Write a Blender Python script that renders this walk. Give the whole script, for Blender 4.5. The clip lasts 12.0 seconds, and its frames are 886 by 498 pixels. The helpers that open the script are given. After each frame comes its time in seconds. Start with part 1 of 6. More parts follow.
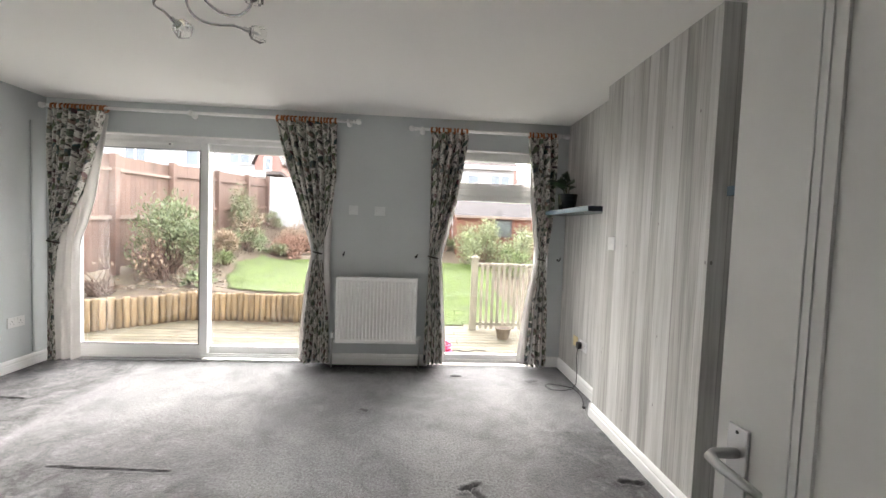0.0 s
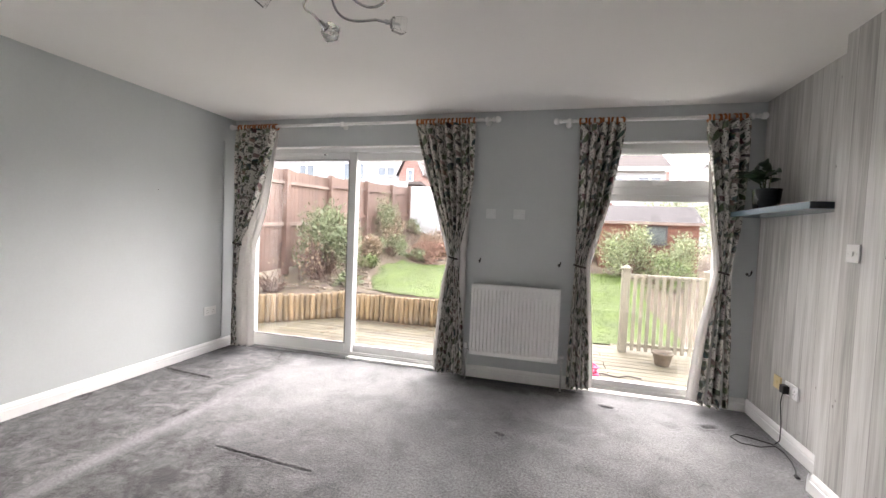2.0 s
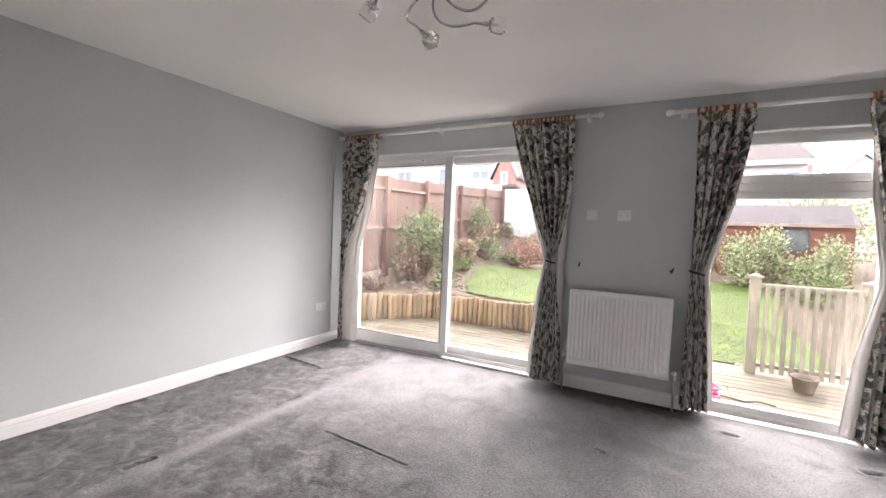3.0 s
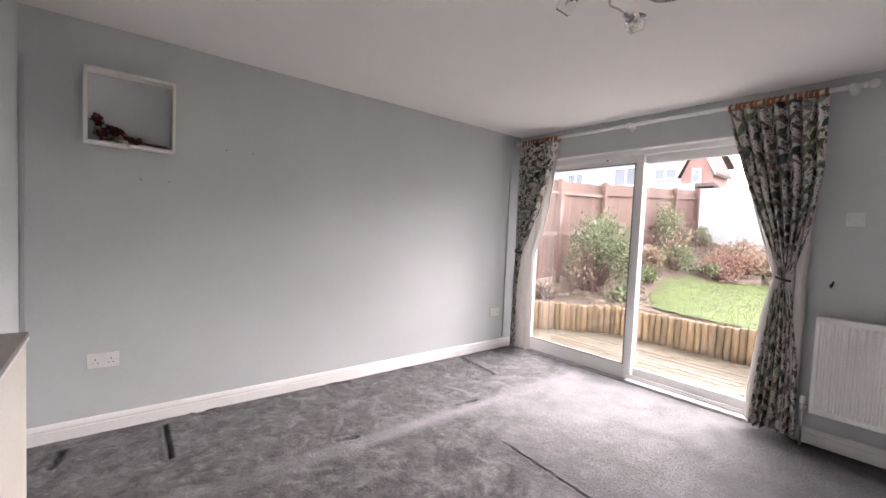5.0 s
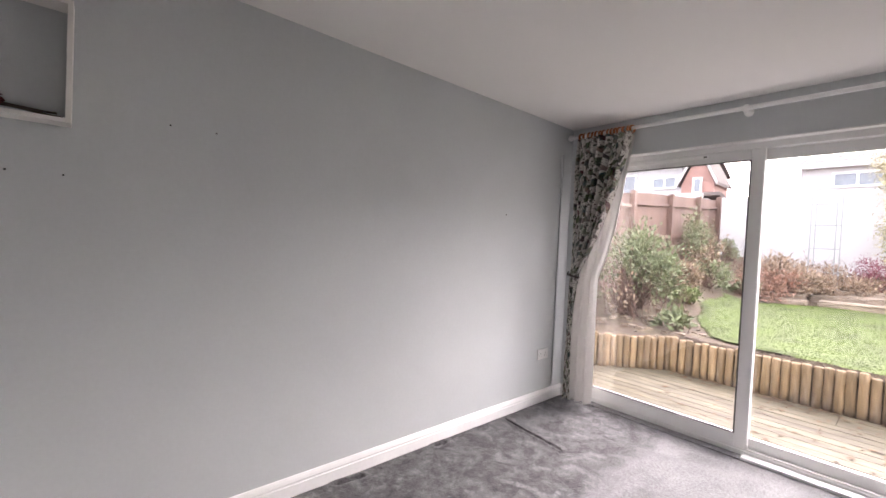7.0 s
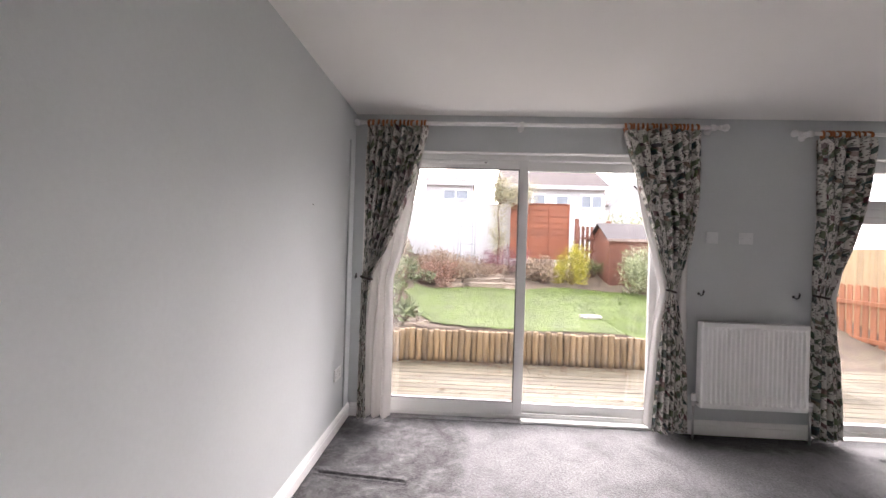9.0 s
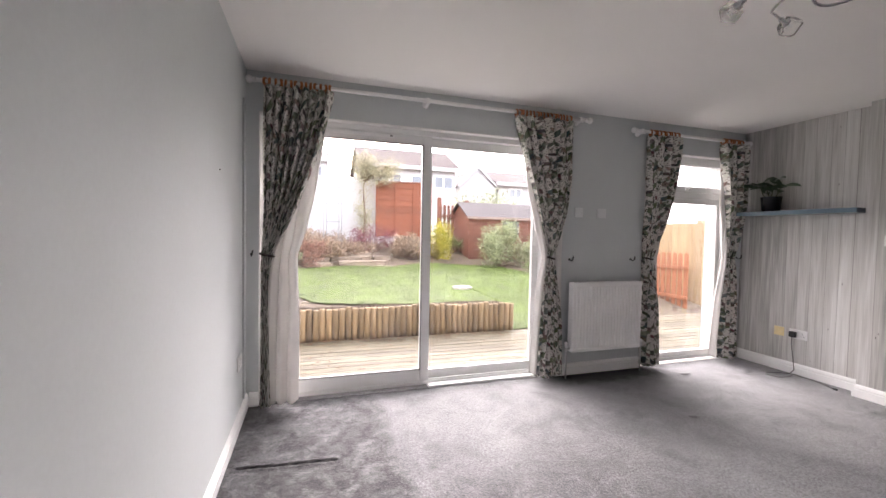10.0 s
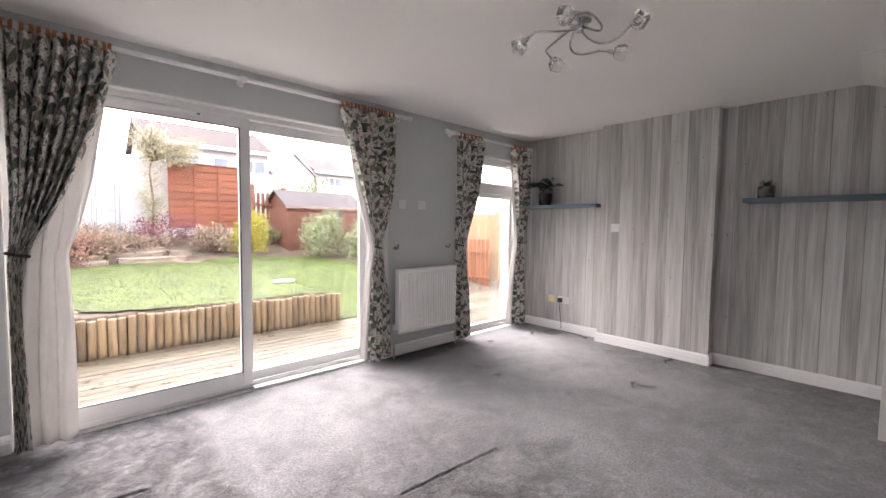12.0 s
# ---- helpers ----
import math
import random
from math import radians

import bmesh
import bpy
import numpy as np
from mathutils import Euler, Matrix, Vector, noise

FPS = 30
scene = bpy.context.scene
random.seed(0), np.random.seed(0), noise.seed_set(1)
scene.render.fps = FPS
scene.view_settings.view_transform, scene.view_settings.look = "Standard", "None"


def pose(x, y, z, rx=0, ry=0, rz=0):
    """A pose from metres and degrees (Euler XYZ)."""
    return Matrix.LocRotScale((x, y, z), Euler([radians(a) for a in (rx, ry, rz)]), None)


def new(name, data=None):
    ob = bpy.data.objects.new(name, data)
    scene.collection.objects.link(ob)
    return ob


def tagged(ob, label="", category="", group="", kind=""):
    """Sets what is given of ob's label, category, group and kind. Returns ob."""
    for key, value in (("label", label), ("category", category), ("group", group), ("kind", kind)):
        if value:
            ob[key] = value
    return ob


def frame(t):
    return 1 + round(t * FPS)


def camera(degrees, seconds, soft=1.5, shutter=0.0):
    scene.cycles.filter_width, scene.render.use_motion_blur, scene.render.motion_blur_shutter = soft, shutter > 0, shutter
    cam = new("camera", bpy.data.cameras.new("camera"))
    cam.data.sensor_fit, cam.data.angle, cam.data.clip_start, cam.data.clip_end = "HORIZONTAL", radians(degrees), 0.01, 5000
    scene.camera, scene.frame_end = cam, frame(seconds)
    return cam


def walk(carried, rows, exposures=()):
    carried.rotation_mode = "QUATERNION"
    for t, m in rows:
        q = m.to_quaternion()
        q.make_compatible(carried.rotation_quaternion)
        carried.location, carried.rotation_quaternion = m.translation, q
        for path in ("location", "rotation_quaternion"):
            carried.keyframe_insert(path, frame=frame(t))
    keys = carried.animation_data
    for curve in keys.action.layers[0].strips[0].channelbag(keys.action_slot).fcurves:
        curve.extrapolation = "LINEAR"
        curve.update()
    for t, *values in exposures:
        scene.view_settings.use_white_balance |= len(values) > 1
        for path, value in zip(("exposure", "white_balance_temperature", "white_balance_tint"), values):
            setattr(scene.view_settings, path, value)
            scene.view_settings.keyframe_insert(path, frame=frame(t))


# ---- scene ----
cam = camera(95.0, 12.0)
ROWS = [
    (0, -1.440, -3.887, 1.312, -3.64, -2.67, -2.15),
    (0.5, -1.458, -3.744, 1.314, -3.79, -2.65, -2.10),
    (1, -1.484, -3.639, 1.304, 0.83, -2.27, -2.14),
    (1.5, -1.488, -3.591, 1.296, 7.00, -2.26, -2.21),
    (2, -1.519, -3.591, 1.286, 14.93, -2.36, -2.35),
    (2.5, -1.539, -3.590, 1.282, 21.74, -2.41, -2.35),
    (3, -1.541, -3.580, 1.278, 28.01, -2.40, -2.33),
    (3.2, -1.545, -3.582, 1.279, 30.17, -2.41, -2.35),
    (4.8, -1.645, -3.582, 1.287, 49.06, -2.67, -2.59),
    (5, -1.689, -3.569, 1.289, 51.02, -2.71, -2.61),
    (5.5, -1.904, -3.511, 1.311, 55.74, -2.85, -2.62),
    (6, -2.162, -3.423, 1.321, 57.76, -2.46, -2.57),
    (6.5, -2.480, -3.298, 1.343, 57.40, -1.76, -2.55),
    (7, -2.759, -3.222, 1.344, 49.05, -1.40, -2.70),
    (7.5, -3.048, -3.207, 1.357, 33.21, 0.46, -2.37),
    (7.7, -3.138, -3.201, 1.351, 28.44, 0.54, -2.29),
    (9.3, -4.069, -3.102, 1.277, -3.28, 0.15, -1.58),
    (9.5, -4.170, -3.072, 1.257, -7.65, -0.29, -1.44),
    (10, -4.335, -3.123, 1.253, -17.93, -2.14, -1.08),
    (10.5, -4.401, -3.164, 1.251, -27.01, -2.83, -0.77),
    (11, -4.432, -3.160, 1.255, -32.46, -3.03, -0.76),
    (11.5, -4.427, -3.176, 1.257, -38.62, -3.19, -0.69),
    (12, -4.438, -3.168, 1.262, -42.90, -3.25, -0.66),
]
EXPOSURE = [(0.0, 2.78, 6500, 10), (2.5, 2.64, 6500, 16), (5.0, 2.65, 6500, 22), (7.0, 2.45, 6500, 22), (7.5, 2.48, 6500, 22), (9.5, 2.46, 6500, 20), (12.0, 2.62, 6500, 20)]
walk(cam, [(t, pose(x, y, z, 90 + pitch, roll, yaw)) for t, x, y, z, yaw, pitch, roll in ROWS], EXPOSURE)

# ---- world and sun ----
world = bpy.data.worlds.new("world")
scene.world = world
world.use_nodes = True
wn = world.node_tree.nodes
sky = wn.new("ShaderNodeTexSky")
sky.sky_type = "NISHITA"
sky.sun_disc = False
sky.sun_elevation, sky.sun_rotation = radians(26), radians(4)
sky.air_density, sky.dust_density, sky.ozone_density = 1.0, 4.0, 1.0
haze = wn.new("ShaderNodeMixRGB")
haze.inputs[0].default_value = 0.75
haze.inputs[2].default_value = (8.6, 8.6, 8.8, 1)
world.node_tree.links.new(sky.outputs[0], haze.inputs[1])
world.node_tree.links.new(haze.outputs[0], wn["Background"].inputs[0])
wn["Background"].inputs[1].default_value = 0.15
sun = new("sun", bpy.data.lights.new("sun", "SUN"))
sun.data.energy, sun.data.angle, sun.data.color = 2.45, radians(62), (1.0, 0.97, 0.93)
sun.rotation_euler = (radians(64), 0, radians(180 - 4))


# ---- materials ----
def mat(name, color, rough=0.6, metal=0.0, grain=(0, 0), stain=(0, 0), bump=(0, 0), second=None, vary=0.0, spec=0.5, sheen=0.0, stretch=(1, 1, 1)):
    m = bpy.data.materials.new(name)
    m.use_nodes = True
    nt = m.node_tree
    n, l = nt.nodes, nt.links
    b = n["Principled BSDF"]
    b.inputs["Roughness"].default_value, b.inputs["Metallic"].default_value = rough, metal
    b.inputs["Specular IOR Level"].default_value = spec
    if sheen:
        b.inputs["Sheen Weight"].default_value = sheen
    co = n.new("ShaderNodeTexCoord")
    mp = n.new("ShaderNodeMapping")
    mp.inputs["Scale"].default_value = stretch
    l.new(co.outputs["Object"], mp.inputs[0])
    rgb = n.new("ShaderNodeRGB")
    rgb.outputs[0].default_value = (*color, 1)
    out = rgb.outputs[0]

    def noise_tex(scale, detail=4):
        t = n.new("ShaderNodeTexNoise")
        t.inputs["Scale"].default_value, t.inputs["Detail"].default_value = scale, detail
        l.new(mp.outputs[0], t.inputs["Vector"])
        return t.outputs["Fac"]

    def bright(src, fac, amount):
        r = n.new("ShaderNodeMapRange")
        r.inputs[1].default_value, r.inputs[2].default_value = 0.3, 0.7
        r.inputs[3].default_value, r.inputs[4].default_value = 1 - amount, 1 + amount
        l.new(fac, r.inputs[0])
        v = n.new("ShaderNodeVectorMath")
        v.operation = "SCALE"
        l.new(src, v.inputs[0])
        l.new(r.outputs[0], v.inputs["Scale"])
        return v.outputs[0]

    if second:
        mix = n.new("ShaderNodeMixRGB")
        r = n.new("ShaderNodeMapRange")
        r.inputs[1].default_value, r.inputs[2].default_value = 0.42, 0.58
        l.new(noise_tex(second[1]), r.inputs[0])
        l.new(r.outputs[0], mix.inputs[0])
        l.new(out, mix.inputs[1])
        mix.inputs[2].default_value = (*second[0], 1)
        out = mix.outputs[0]
    if grain[0]:
        out = bright(out, noise_tex(grain[0]), grain[1])
    if stain[0]:
        out = bright(out, noise_tex(stain[0], 3), stain[1])
    if vary:
        info = n.new("ShaderNodeObjectInfo")
        geo = n.new("ShaderNodeNewGeometry")
        add = n.new("ShaderNodeMath")
        add.operation = "ADD"
        l.new(info.outputs["Random"], add.inputs[0])
        l.new(geo.outputs["Random Per Island"], add.inputs[1])
        half = n.new("ShaderNodeMath")
        half.operation = "FRACT"
        l.new(add.outputs[0], half.inputs[0])
        r = n.new("ShaderNodeMapRange")
        r.inputs[3].default_value, r.inputs[4].default_value = 1 - vary, 1 + vary
        l.new(half.outputs[0], r.inputs[0])
        v = n.new("ShaderNodeVectorMath")
        v.operation = "SCALE"
        l.new(out, v.inputs[0])
        l.new(r.outputs[0], v.inputs["Scale"])
        out = v.outputs[0]
    l.new(out, b.inputs["Base Color"])
    if bump[0]:
        bp = n.new("ShaderNodeBump")
        bp.inputs["Strength"].default_value, bp.inputs["Distance"].default_value = bump[1], 0.01
        l.new(noise_tex(bump[0]), bp.inputs["Height"])
        l.new(bp.outputs[0], b.inputs["Normal"])
    return m


M_WALL = mat("wall_paint", (0.60, 0.625, 0.63), 0.7, stain=(1.2, 0.035), grain=(60, 0.015), bump=(180, 0.08), spec=0.2)
M_CEIL = mat("ceiling_paint", (0.93, 0.915, 0.89), 0.9, stain=(0.8, 0.02), bump=(90, 0.05), spec=0.2)
M_TRIM = mat("white_gloss", (0.88, 0.875, 0.865), 0.35, stain=(3, 0.03), grain=(40, 0.02))
M_UPVC = mat("white_upvc", (0.82, 0.82, 0.81), 0.3, stain=(4, 0.02))
M_REVEAL = mat("reveal_paint", (0.80, 0.79, 0.77), 0.6, stain=(3, 0.03))
M_RAD = mat("radiator_enamel", (0.86, 0.86, 0.85), 0.35, stain=(5, 0.03))
M_PLASTIC = mat("white_plastic", (0.78, 0.78, 0.77), 0.35, stain=(20, 0.02))
M_YELLOWED = mat("yellowed_plastic", (0.74, 0.62, 0.33), 0.4, stain=(20, 0.05))
M_DARK = mat("black_plastic", (0.012, 0.012, 0.013), 0.45, stain=(20, 0.1))
M_RUBBER = mat("grey_seal", (0.10, 0.10, 0.10), 0.6, stain=(20, 0.1))
M_CHROME = mat("chrome", (0.58, 0.58, 0.59), 0.08, 1.0, stain=(9, 0.03))
M_SATIN = mat("satin_chrome", (0.55, 0.55, 0.55), 0.3, 1.0, stain=(9, 0.05))
M_RING = mat("orange_wood", (0.42, 0.14, 0.04), 0.4, stain=(30, 0.2), grain=(120, 0.15))
M_LINING = mat("curtain_lining", (0.78, 0.76, 0.74), 0.85, stain=(6, 0.04), grain=(200, 0.04), bump=(300, 0.1))
M_TIE = mat("dark_braid", (0.035, 0.022, 0.02), 0.7, stain=(60, 0.2))
M_SHELF = mat("blue_grey_lacquer", (0.13, 0.19, 0.235), 0.25, stain=(6, 0.04))
M_SHELF_END = mat("dark_blue_end", (0.02, 0.035, 0.055), 0.35, stain=(6, 0.04))
M_POT = mat("dark_glazed_pot", (0.015, 0.018, 0.022), 0.22, stain=(20, 0.2))
M_SOIL_POT = mat("potting_soil", (0.03, 0.02, 0.015), 0.95, grain=(200, 0.4))
M_LEAF_DARK = mat("rubber_leaf", (0.018, 0.045, 0.016), 0.3, stain=(15, 0.25), vary=0.25)
M_SUCC = mat("succulent_leaf", (0.05, 0.075, 0.05), 0.5, stain=(40, 0.3), vary=0.4)
M_STEM = mat("green_stem", (0.07, 0.08, 0.03), 0.6, stain=(40, 0.3))
M_PLATE = mat("painted_plate", (0.74, 0.755, 0.76), 0.3, stain=(15, 0.04))
M_TRUNKING = mat("trunking", (0.50, 0.525, 0.535), 0.5, stain=(5, 0.04))
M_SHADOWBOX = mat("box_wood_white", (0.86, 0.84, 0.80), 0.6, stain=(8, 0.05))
M_FLOWER_RED = mat("dried_red_petal", (0.12, 0.018, 0.016), 0.8, stain=(60, 0.4), vary=0.4)
M_FLOWER_CREAM = mat("dried_cream_petal", (0.50, 0.36, 0.22), 0.8, stain=(60, 0.3), vary=0.3)
M_RIBBON = mat("cream_ribbon", (0.72, 0.68, 0.60), 0.7, stain=(60, 0.1))
M_DRYSTEM = mat("dried_stem", (0.10, 0.07, 0.05), 0.8, stain=(60, 0.3))
M_CREAM = mat("cream_panel", (0.72, 0.69, 0.62), 0.5, stain=(3, 0.03), bump=(60, 0.04))
M_CAP = mat("grey_wood_cap", (0.27, 0.25, 0.235), 0.45, stain=(4, 0.08), grain=(50, 0.06))
M_DOOR = mat("door_satin_white", (0.72, 0.71, 0.69), 0.4, stain=(2, 0.02), grain=(30, 0.01))
M_BRICK = mat("house_wall_grey", (0.5, 0.48, 0.45), 0.8, stain=(3, 0.1))
M_DECK = mat("deck_board", (0.118, 0.098, 0.060), 0.75, grain=(30, 0.30), stain=(5, 0.24), bump=(60, 0.4), vary=0.12, second=((0.160, 0.136, 0.090), 2.0), stretch=(0.15, 1, 1))
M_LOG = mat("log_edging", (0.31, 0.215, 0.115), 0.8, grain=(40, 0.25), stain=(8, 0.3), bump=(50, 0.4), vary=0.3, second=((0.20, 0.15, 0.10), 5), stretch=(1, 1, 0.2))
M_LAWN = mat("lawn", (0.072, 0.108, 0.010), 0.8, grain=(45, 0.22), stain=(2.6, 0.30), bump=(90, 0.10))
M_GRASS = mat("grass_blade", (0.080, 0.120, 0.011), 0.7, stain=(2.6, 0.28), vary=0.25)
M_SOIL = mat("garden_soil", (0.11, 0.078, 0.056), 0.95, grain=(30, 0.4), stain=(3, 0.25), bump=(25, 1.0), second=((0.12, 0.095, 0.06), 6))
M_FENCE = mat("brown_fence", (0.185, 0.115, 0.09), 0.75, grain=(30, 0.22), stain=(2, 0.2), bump=(40, 0.4), vary=0.18, stretch=(1, 1, 0.15))
M_FENCE_RAIL = mat("weathered_rail", (0.27, 0.20, 0.165), 0.8, grain=(30, 0.2), stain=(3, 0.2), bump=(40, 0.3))
M_PANEL = mat("red_brown_panel", (0.26, 0.085, 0.04), 0.7, grain=(30, 0.2), stain=(2, 0.15), bump=(40, 0.4), vary=0.12, stretch=(0.15, 1, 1))
M_ORANGE = mat("orange_stain_fence", (0.32, 0.125, 0.06), 0.7, grain=(30, 0.15), stain=(2, 0.12), vary=0.12, stretch=(1, 1, 0.2))
M_PINE = mat("pale_timber_fence", (0.38, 0.275, 0.155), 0.7, grain=(30, 0.15), stain=(2, 0.12), vary=0.12, stretch=(1, 1, 0.2))
M_BALUSTER = mat("weathered_baluster", (0.28, 0.25, 0.19), 0.75, grain=(40, 0.2), stain=(4, 0.15), vary=0.15, stretch=(1, 1, 0.2))
M_RENDER = mat("white_render", (0.56, 0.56, 0.55), 0.85, grain=(20, 0.03), stain=(1, 0.05), bump=(30, 0.3))
M_FAR_WHITE = mat("house_render", (0.52, 0.515, 0.51), 0.85, stain=(0.4, 0.05))
M_REDBRICK = mat("red_brick_far", (0.36, 0.215, 0.18), 0.8, grain=(6, 0.12), stain=(0.7, 0.12))
M_ROOF = mat("roof_tile", (0.075, 0.055, 0.05), 0.85, grain=(4, 0.15), stain=(0.6, 0.12), vary=0.08)
M_GLASS_FAR = mat("far_window_glass", (0.22, 0.25, 0.28), 0.1, stain=(1, 0.2))
M_SHED_GLASS = mat("dusty_shed_glass", (0.09, 0.10, 0.095), 0.35, stain=(6, 0.3))
M_FELT = mat("shed_felt", (0.095, 0.082, 0.08), 0.9, grain=(40, 0.15), stain=(2, 0.15))
M_SHED = mat("shed_board", (0.19, 0.078, 0.05), 0.75, grain=(30, 0.2), stain=(2, 0.2), vary=0.15, stretch=(0.2, 0.2, 1))
M_STONE = mat("garden_stone", (0.25, 0.20, 0.15), 0.85, grain=(15, 0.25), stain=(3, 0.2), bump=(20, 0.7), vary=0.2)
M_TWIG = mat("bare_twig", (0.16, 0.10, 0.075), 0.85, grain=(40, 0.3), vary=0.2)
M_LEAF_GREEN = mat("shrub_leaf", (0.17, 0.215, 0.085), 0.6, stain=(5, 0.25), vary=0.45)
M_LEAF_PALE = mat("pale_leaf", (0.31, 0.34, 0.19), 0.6, stain=(5, 0.25), vary=0.45)
M_LEAF_CROWN = mat("tan_green_leaf", (0.36, 0.33, 0.20), 0.6, stain=(5, 0.25), vary=0.45)
M_LEAF_YELLOW = mat("yellow_leaf", (0.40, 0.36, 0.035), 0.6, stain=(5, 0.2), vary=0.35)
M_LEAF_PURPLE = mat("purple_leaf", (0.22, 0.065, 0.09), 0.7, stain=(5, 0.2), vary=0.35)
M_LEAF_DRY = mat("dry_leaf", (0.34, 0.255, 0.18), 0.8, stain=(5, 0.25), vary=0.4)
M_METAL_THIN = mat("trellis_metal", (0.34, 0.36, 0.36), 0.6, 0.3, stain=(8, 0.1))
M_CLEAR = bpy.data.materials.new("window_glass")
M_CLEAR.use_nodes = True
_b = M_CLEAR.node_tree.nodes["Principled BSDF"]
_b.inputs["Transmission Weight"].default_value, _b.inputs["Roughness"].default_value, _b.inputs["IOR"].default_value = 1.0, 0.0, 1.45
_b.inputs["Base Color"].default_value = (0.855, 0.86, 0.86, 1)
M_SHADE = bpy.data.materials.new("ice_glass")
M_SHADE.use_nodes = True
_b = M_SHADE.node_tree.nodes["Principled BSDF"]
_b.inputs["Transmission Weight"].default_value, _b.inputs["Roughness"].default_value, _b.inputs["IOR"].default_value = 1.0, 0.12, 1.18
_b.inputs["Base Color"].default_value = (0.97, 0.97, 0.96, 1)


def nodes_of(m):
    m.use_nodes = True
    return m.node_tree.nodes, m.node_tree.links, m.node_tree.nodes["Principled BSDF"]


def math_node(n, l, op, a, b=None, c=None):
    q = n.new("ShaderNodeMath")
    q.operation = op
    for i, v in enumerate((a, b, c)):
        if v is None:
            continue
        if isinstance(v, (int, float)):
            q.inputs[i].default_value = v
        else:
            l.new(v, q.inputs[i])
    return q.outputs[0]


def ramp(n, l, src, stops):
    r = n.new("ShaderNodeValToRGB")
    e = r.color_ramp.elements
    while len(e) < len(stops):
        e.new(0.5)
    for el, (p, c) in zip(e, stops):
        el.position, el.color = p, (*c, 1)
    l.new(src, r.inputs[0])
    return r.outputs[0]


def plank_paper():
    """Wallpaper printed with upright grey weathered planks; runs along y."""
    m = bpy.data.materials.new("plank_wallpaper")
    n, l, b = nodes_of(m)
    co = n.new("ShaderNodeTexCoord")
    sp = n.new("ShaderNodeSeparateXYZ")
    l.new(co.outputs["Object"], sp.inputs[0])
    # the run along the wall, the small returns included
    u = math_node(n, l, "ADD", math_node(n, l, "MULTIPLY", sp.outputs[1], 1.0), math_node(n, l, "MULTIPLY", sp.outputs[0], 0.7))
    z = sp.outputs[2]
    wob = n.new("ShaderNodeTexNoise")
    wob.noise_dimensions = "1D"
    wob.inputs["Scale"].default_value = 2.3
    l.new(u, wob.inputs["W"])
    v = math_node(n, l, "ADD", math_node(n, l, "DIVIDE", u, 0.102), math_node(n, l, "MULTIPLY", wob.outputs["Fac"], 2.6))
    cell = math_node(n, l, "FLOOR", v)
    fr = math_node(n, l, "FRACT", v)
    wn1 = n.new("ShaderNodeTexWhiteNoise")
    wn1.noise_dimensions = "1D"
    l.new(cell, wn1.inputs["W"])
    cb = n.new("ShaderNodeCombineXYZ")
    l.new(math_node(n, l, "MULTIPLY", u, 26.0), cb.inputs[0])
    l.new(math_node(n, l, "MULTIPLY", z, 1.3), cb.inputs[1])
    l.new(math_node(n, l, "MULTIPLY", wn1.outputs["Value"], 40.0), cb.inputs[2])
    g1 = n.new("ShaderNodeTexNoise")
    g1.inputs["Scale"].default_value, g1.inputs["Detail"].default_value, g1.inputs["Distortion"].default_value = 1.0, 8, 0.08
    l.new(cb.outputs[0], g1.inputs["Vector"])
    cb2 = n.new("ShaderNodeCombineXYZ")
    l.new(math_node(n, l, "MULTIPLY", u, 130.0), cb2.inputs[0])
    l.new(math_node(n, l, "MULTIPLY", z, 3.0), cb2.inputs[1])
    l.new(wn1.outputs["Value"], cb2.inputs[2])
    g2 = n.new("ShaderNodeTexNoise")
    g2.inputs["Scale"].default_value, g2.inputs["Detail"].default_value = 1.0, 5
    l.new(cb2.outputs[0], g2.inputs["Vector"])
    # knots and nail marks
    cb3 = n.new("ShaderNodeCombineXYZ")
    l.new(math_node(n, l, "MULTIPLY", u, 11.4), cb3.inputs[0])
    l.new(math_node(n, l, "MULTIPLY", z, 5.0), cb3.inputs[1])
    vo = n.new("ShaderNodeTexVoronoi")
    vo.inputs["Scale"].default_value = 1.0
    l.new(cb3.outputs[0], vo.inputs["Vector"])
    knot = math_node(n, l, "LESS_THAN", vo.outputs["Distance"], 0.05)
    tone = math_node(n, l, "ADD", math_node(n, l, "MULTIPLY", wn1.outputs["Value"], 0.20), math_node(n, l, "MULTIPLY", g1.outputs["Fac"], 0.50))
    tone = math_node(n, l, "ADD", tone, math_node(n, l, "MULTIPLY", g2.outputs["Fac"], 0.37))
    col = ramp(n, l, tone, [(0.36, (0.34, 0.33, 0.315)), (0.48, (0.485, 0.475, 0.455)), (0.59, (0.60, 0.59, 0.57)), (0.74, (0.73, 0.725, 0.71))])
    edge = math_node(n, l, "MINIMUM", fr, math_node(n, l, "SUBTRACT", 1.0, fr))
    line = math_node(n, l, "LESS_THAN", edge, 0.022)
    dark = math_node(n, l, "MAXIMUM", math_node(n, l, "MULTIPLY", line, math_node(n, l, "MULTIPLY_ADD", wn1.outputs["Value"], 0.45, 0.15)), math_node(n, l, "MULTIPLY", knot, 0.7))
    mx = n.new("ShaderNodeMixRGB")
    l.new(dark, mx.inputs[0])
    l.new(col, mx.inputs[1])
    mx.inputs[2].default_value = (0.085, 0.07, 0.065, 1)
    l.new(mx.outputs[0], b.inputs["Base Color"])
    b.inputs["Roughness"].default_value = 0.5
    b.inputs["Specular IOR Level"].default_value = 0.35
    return m


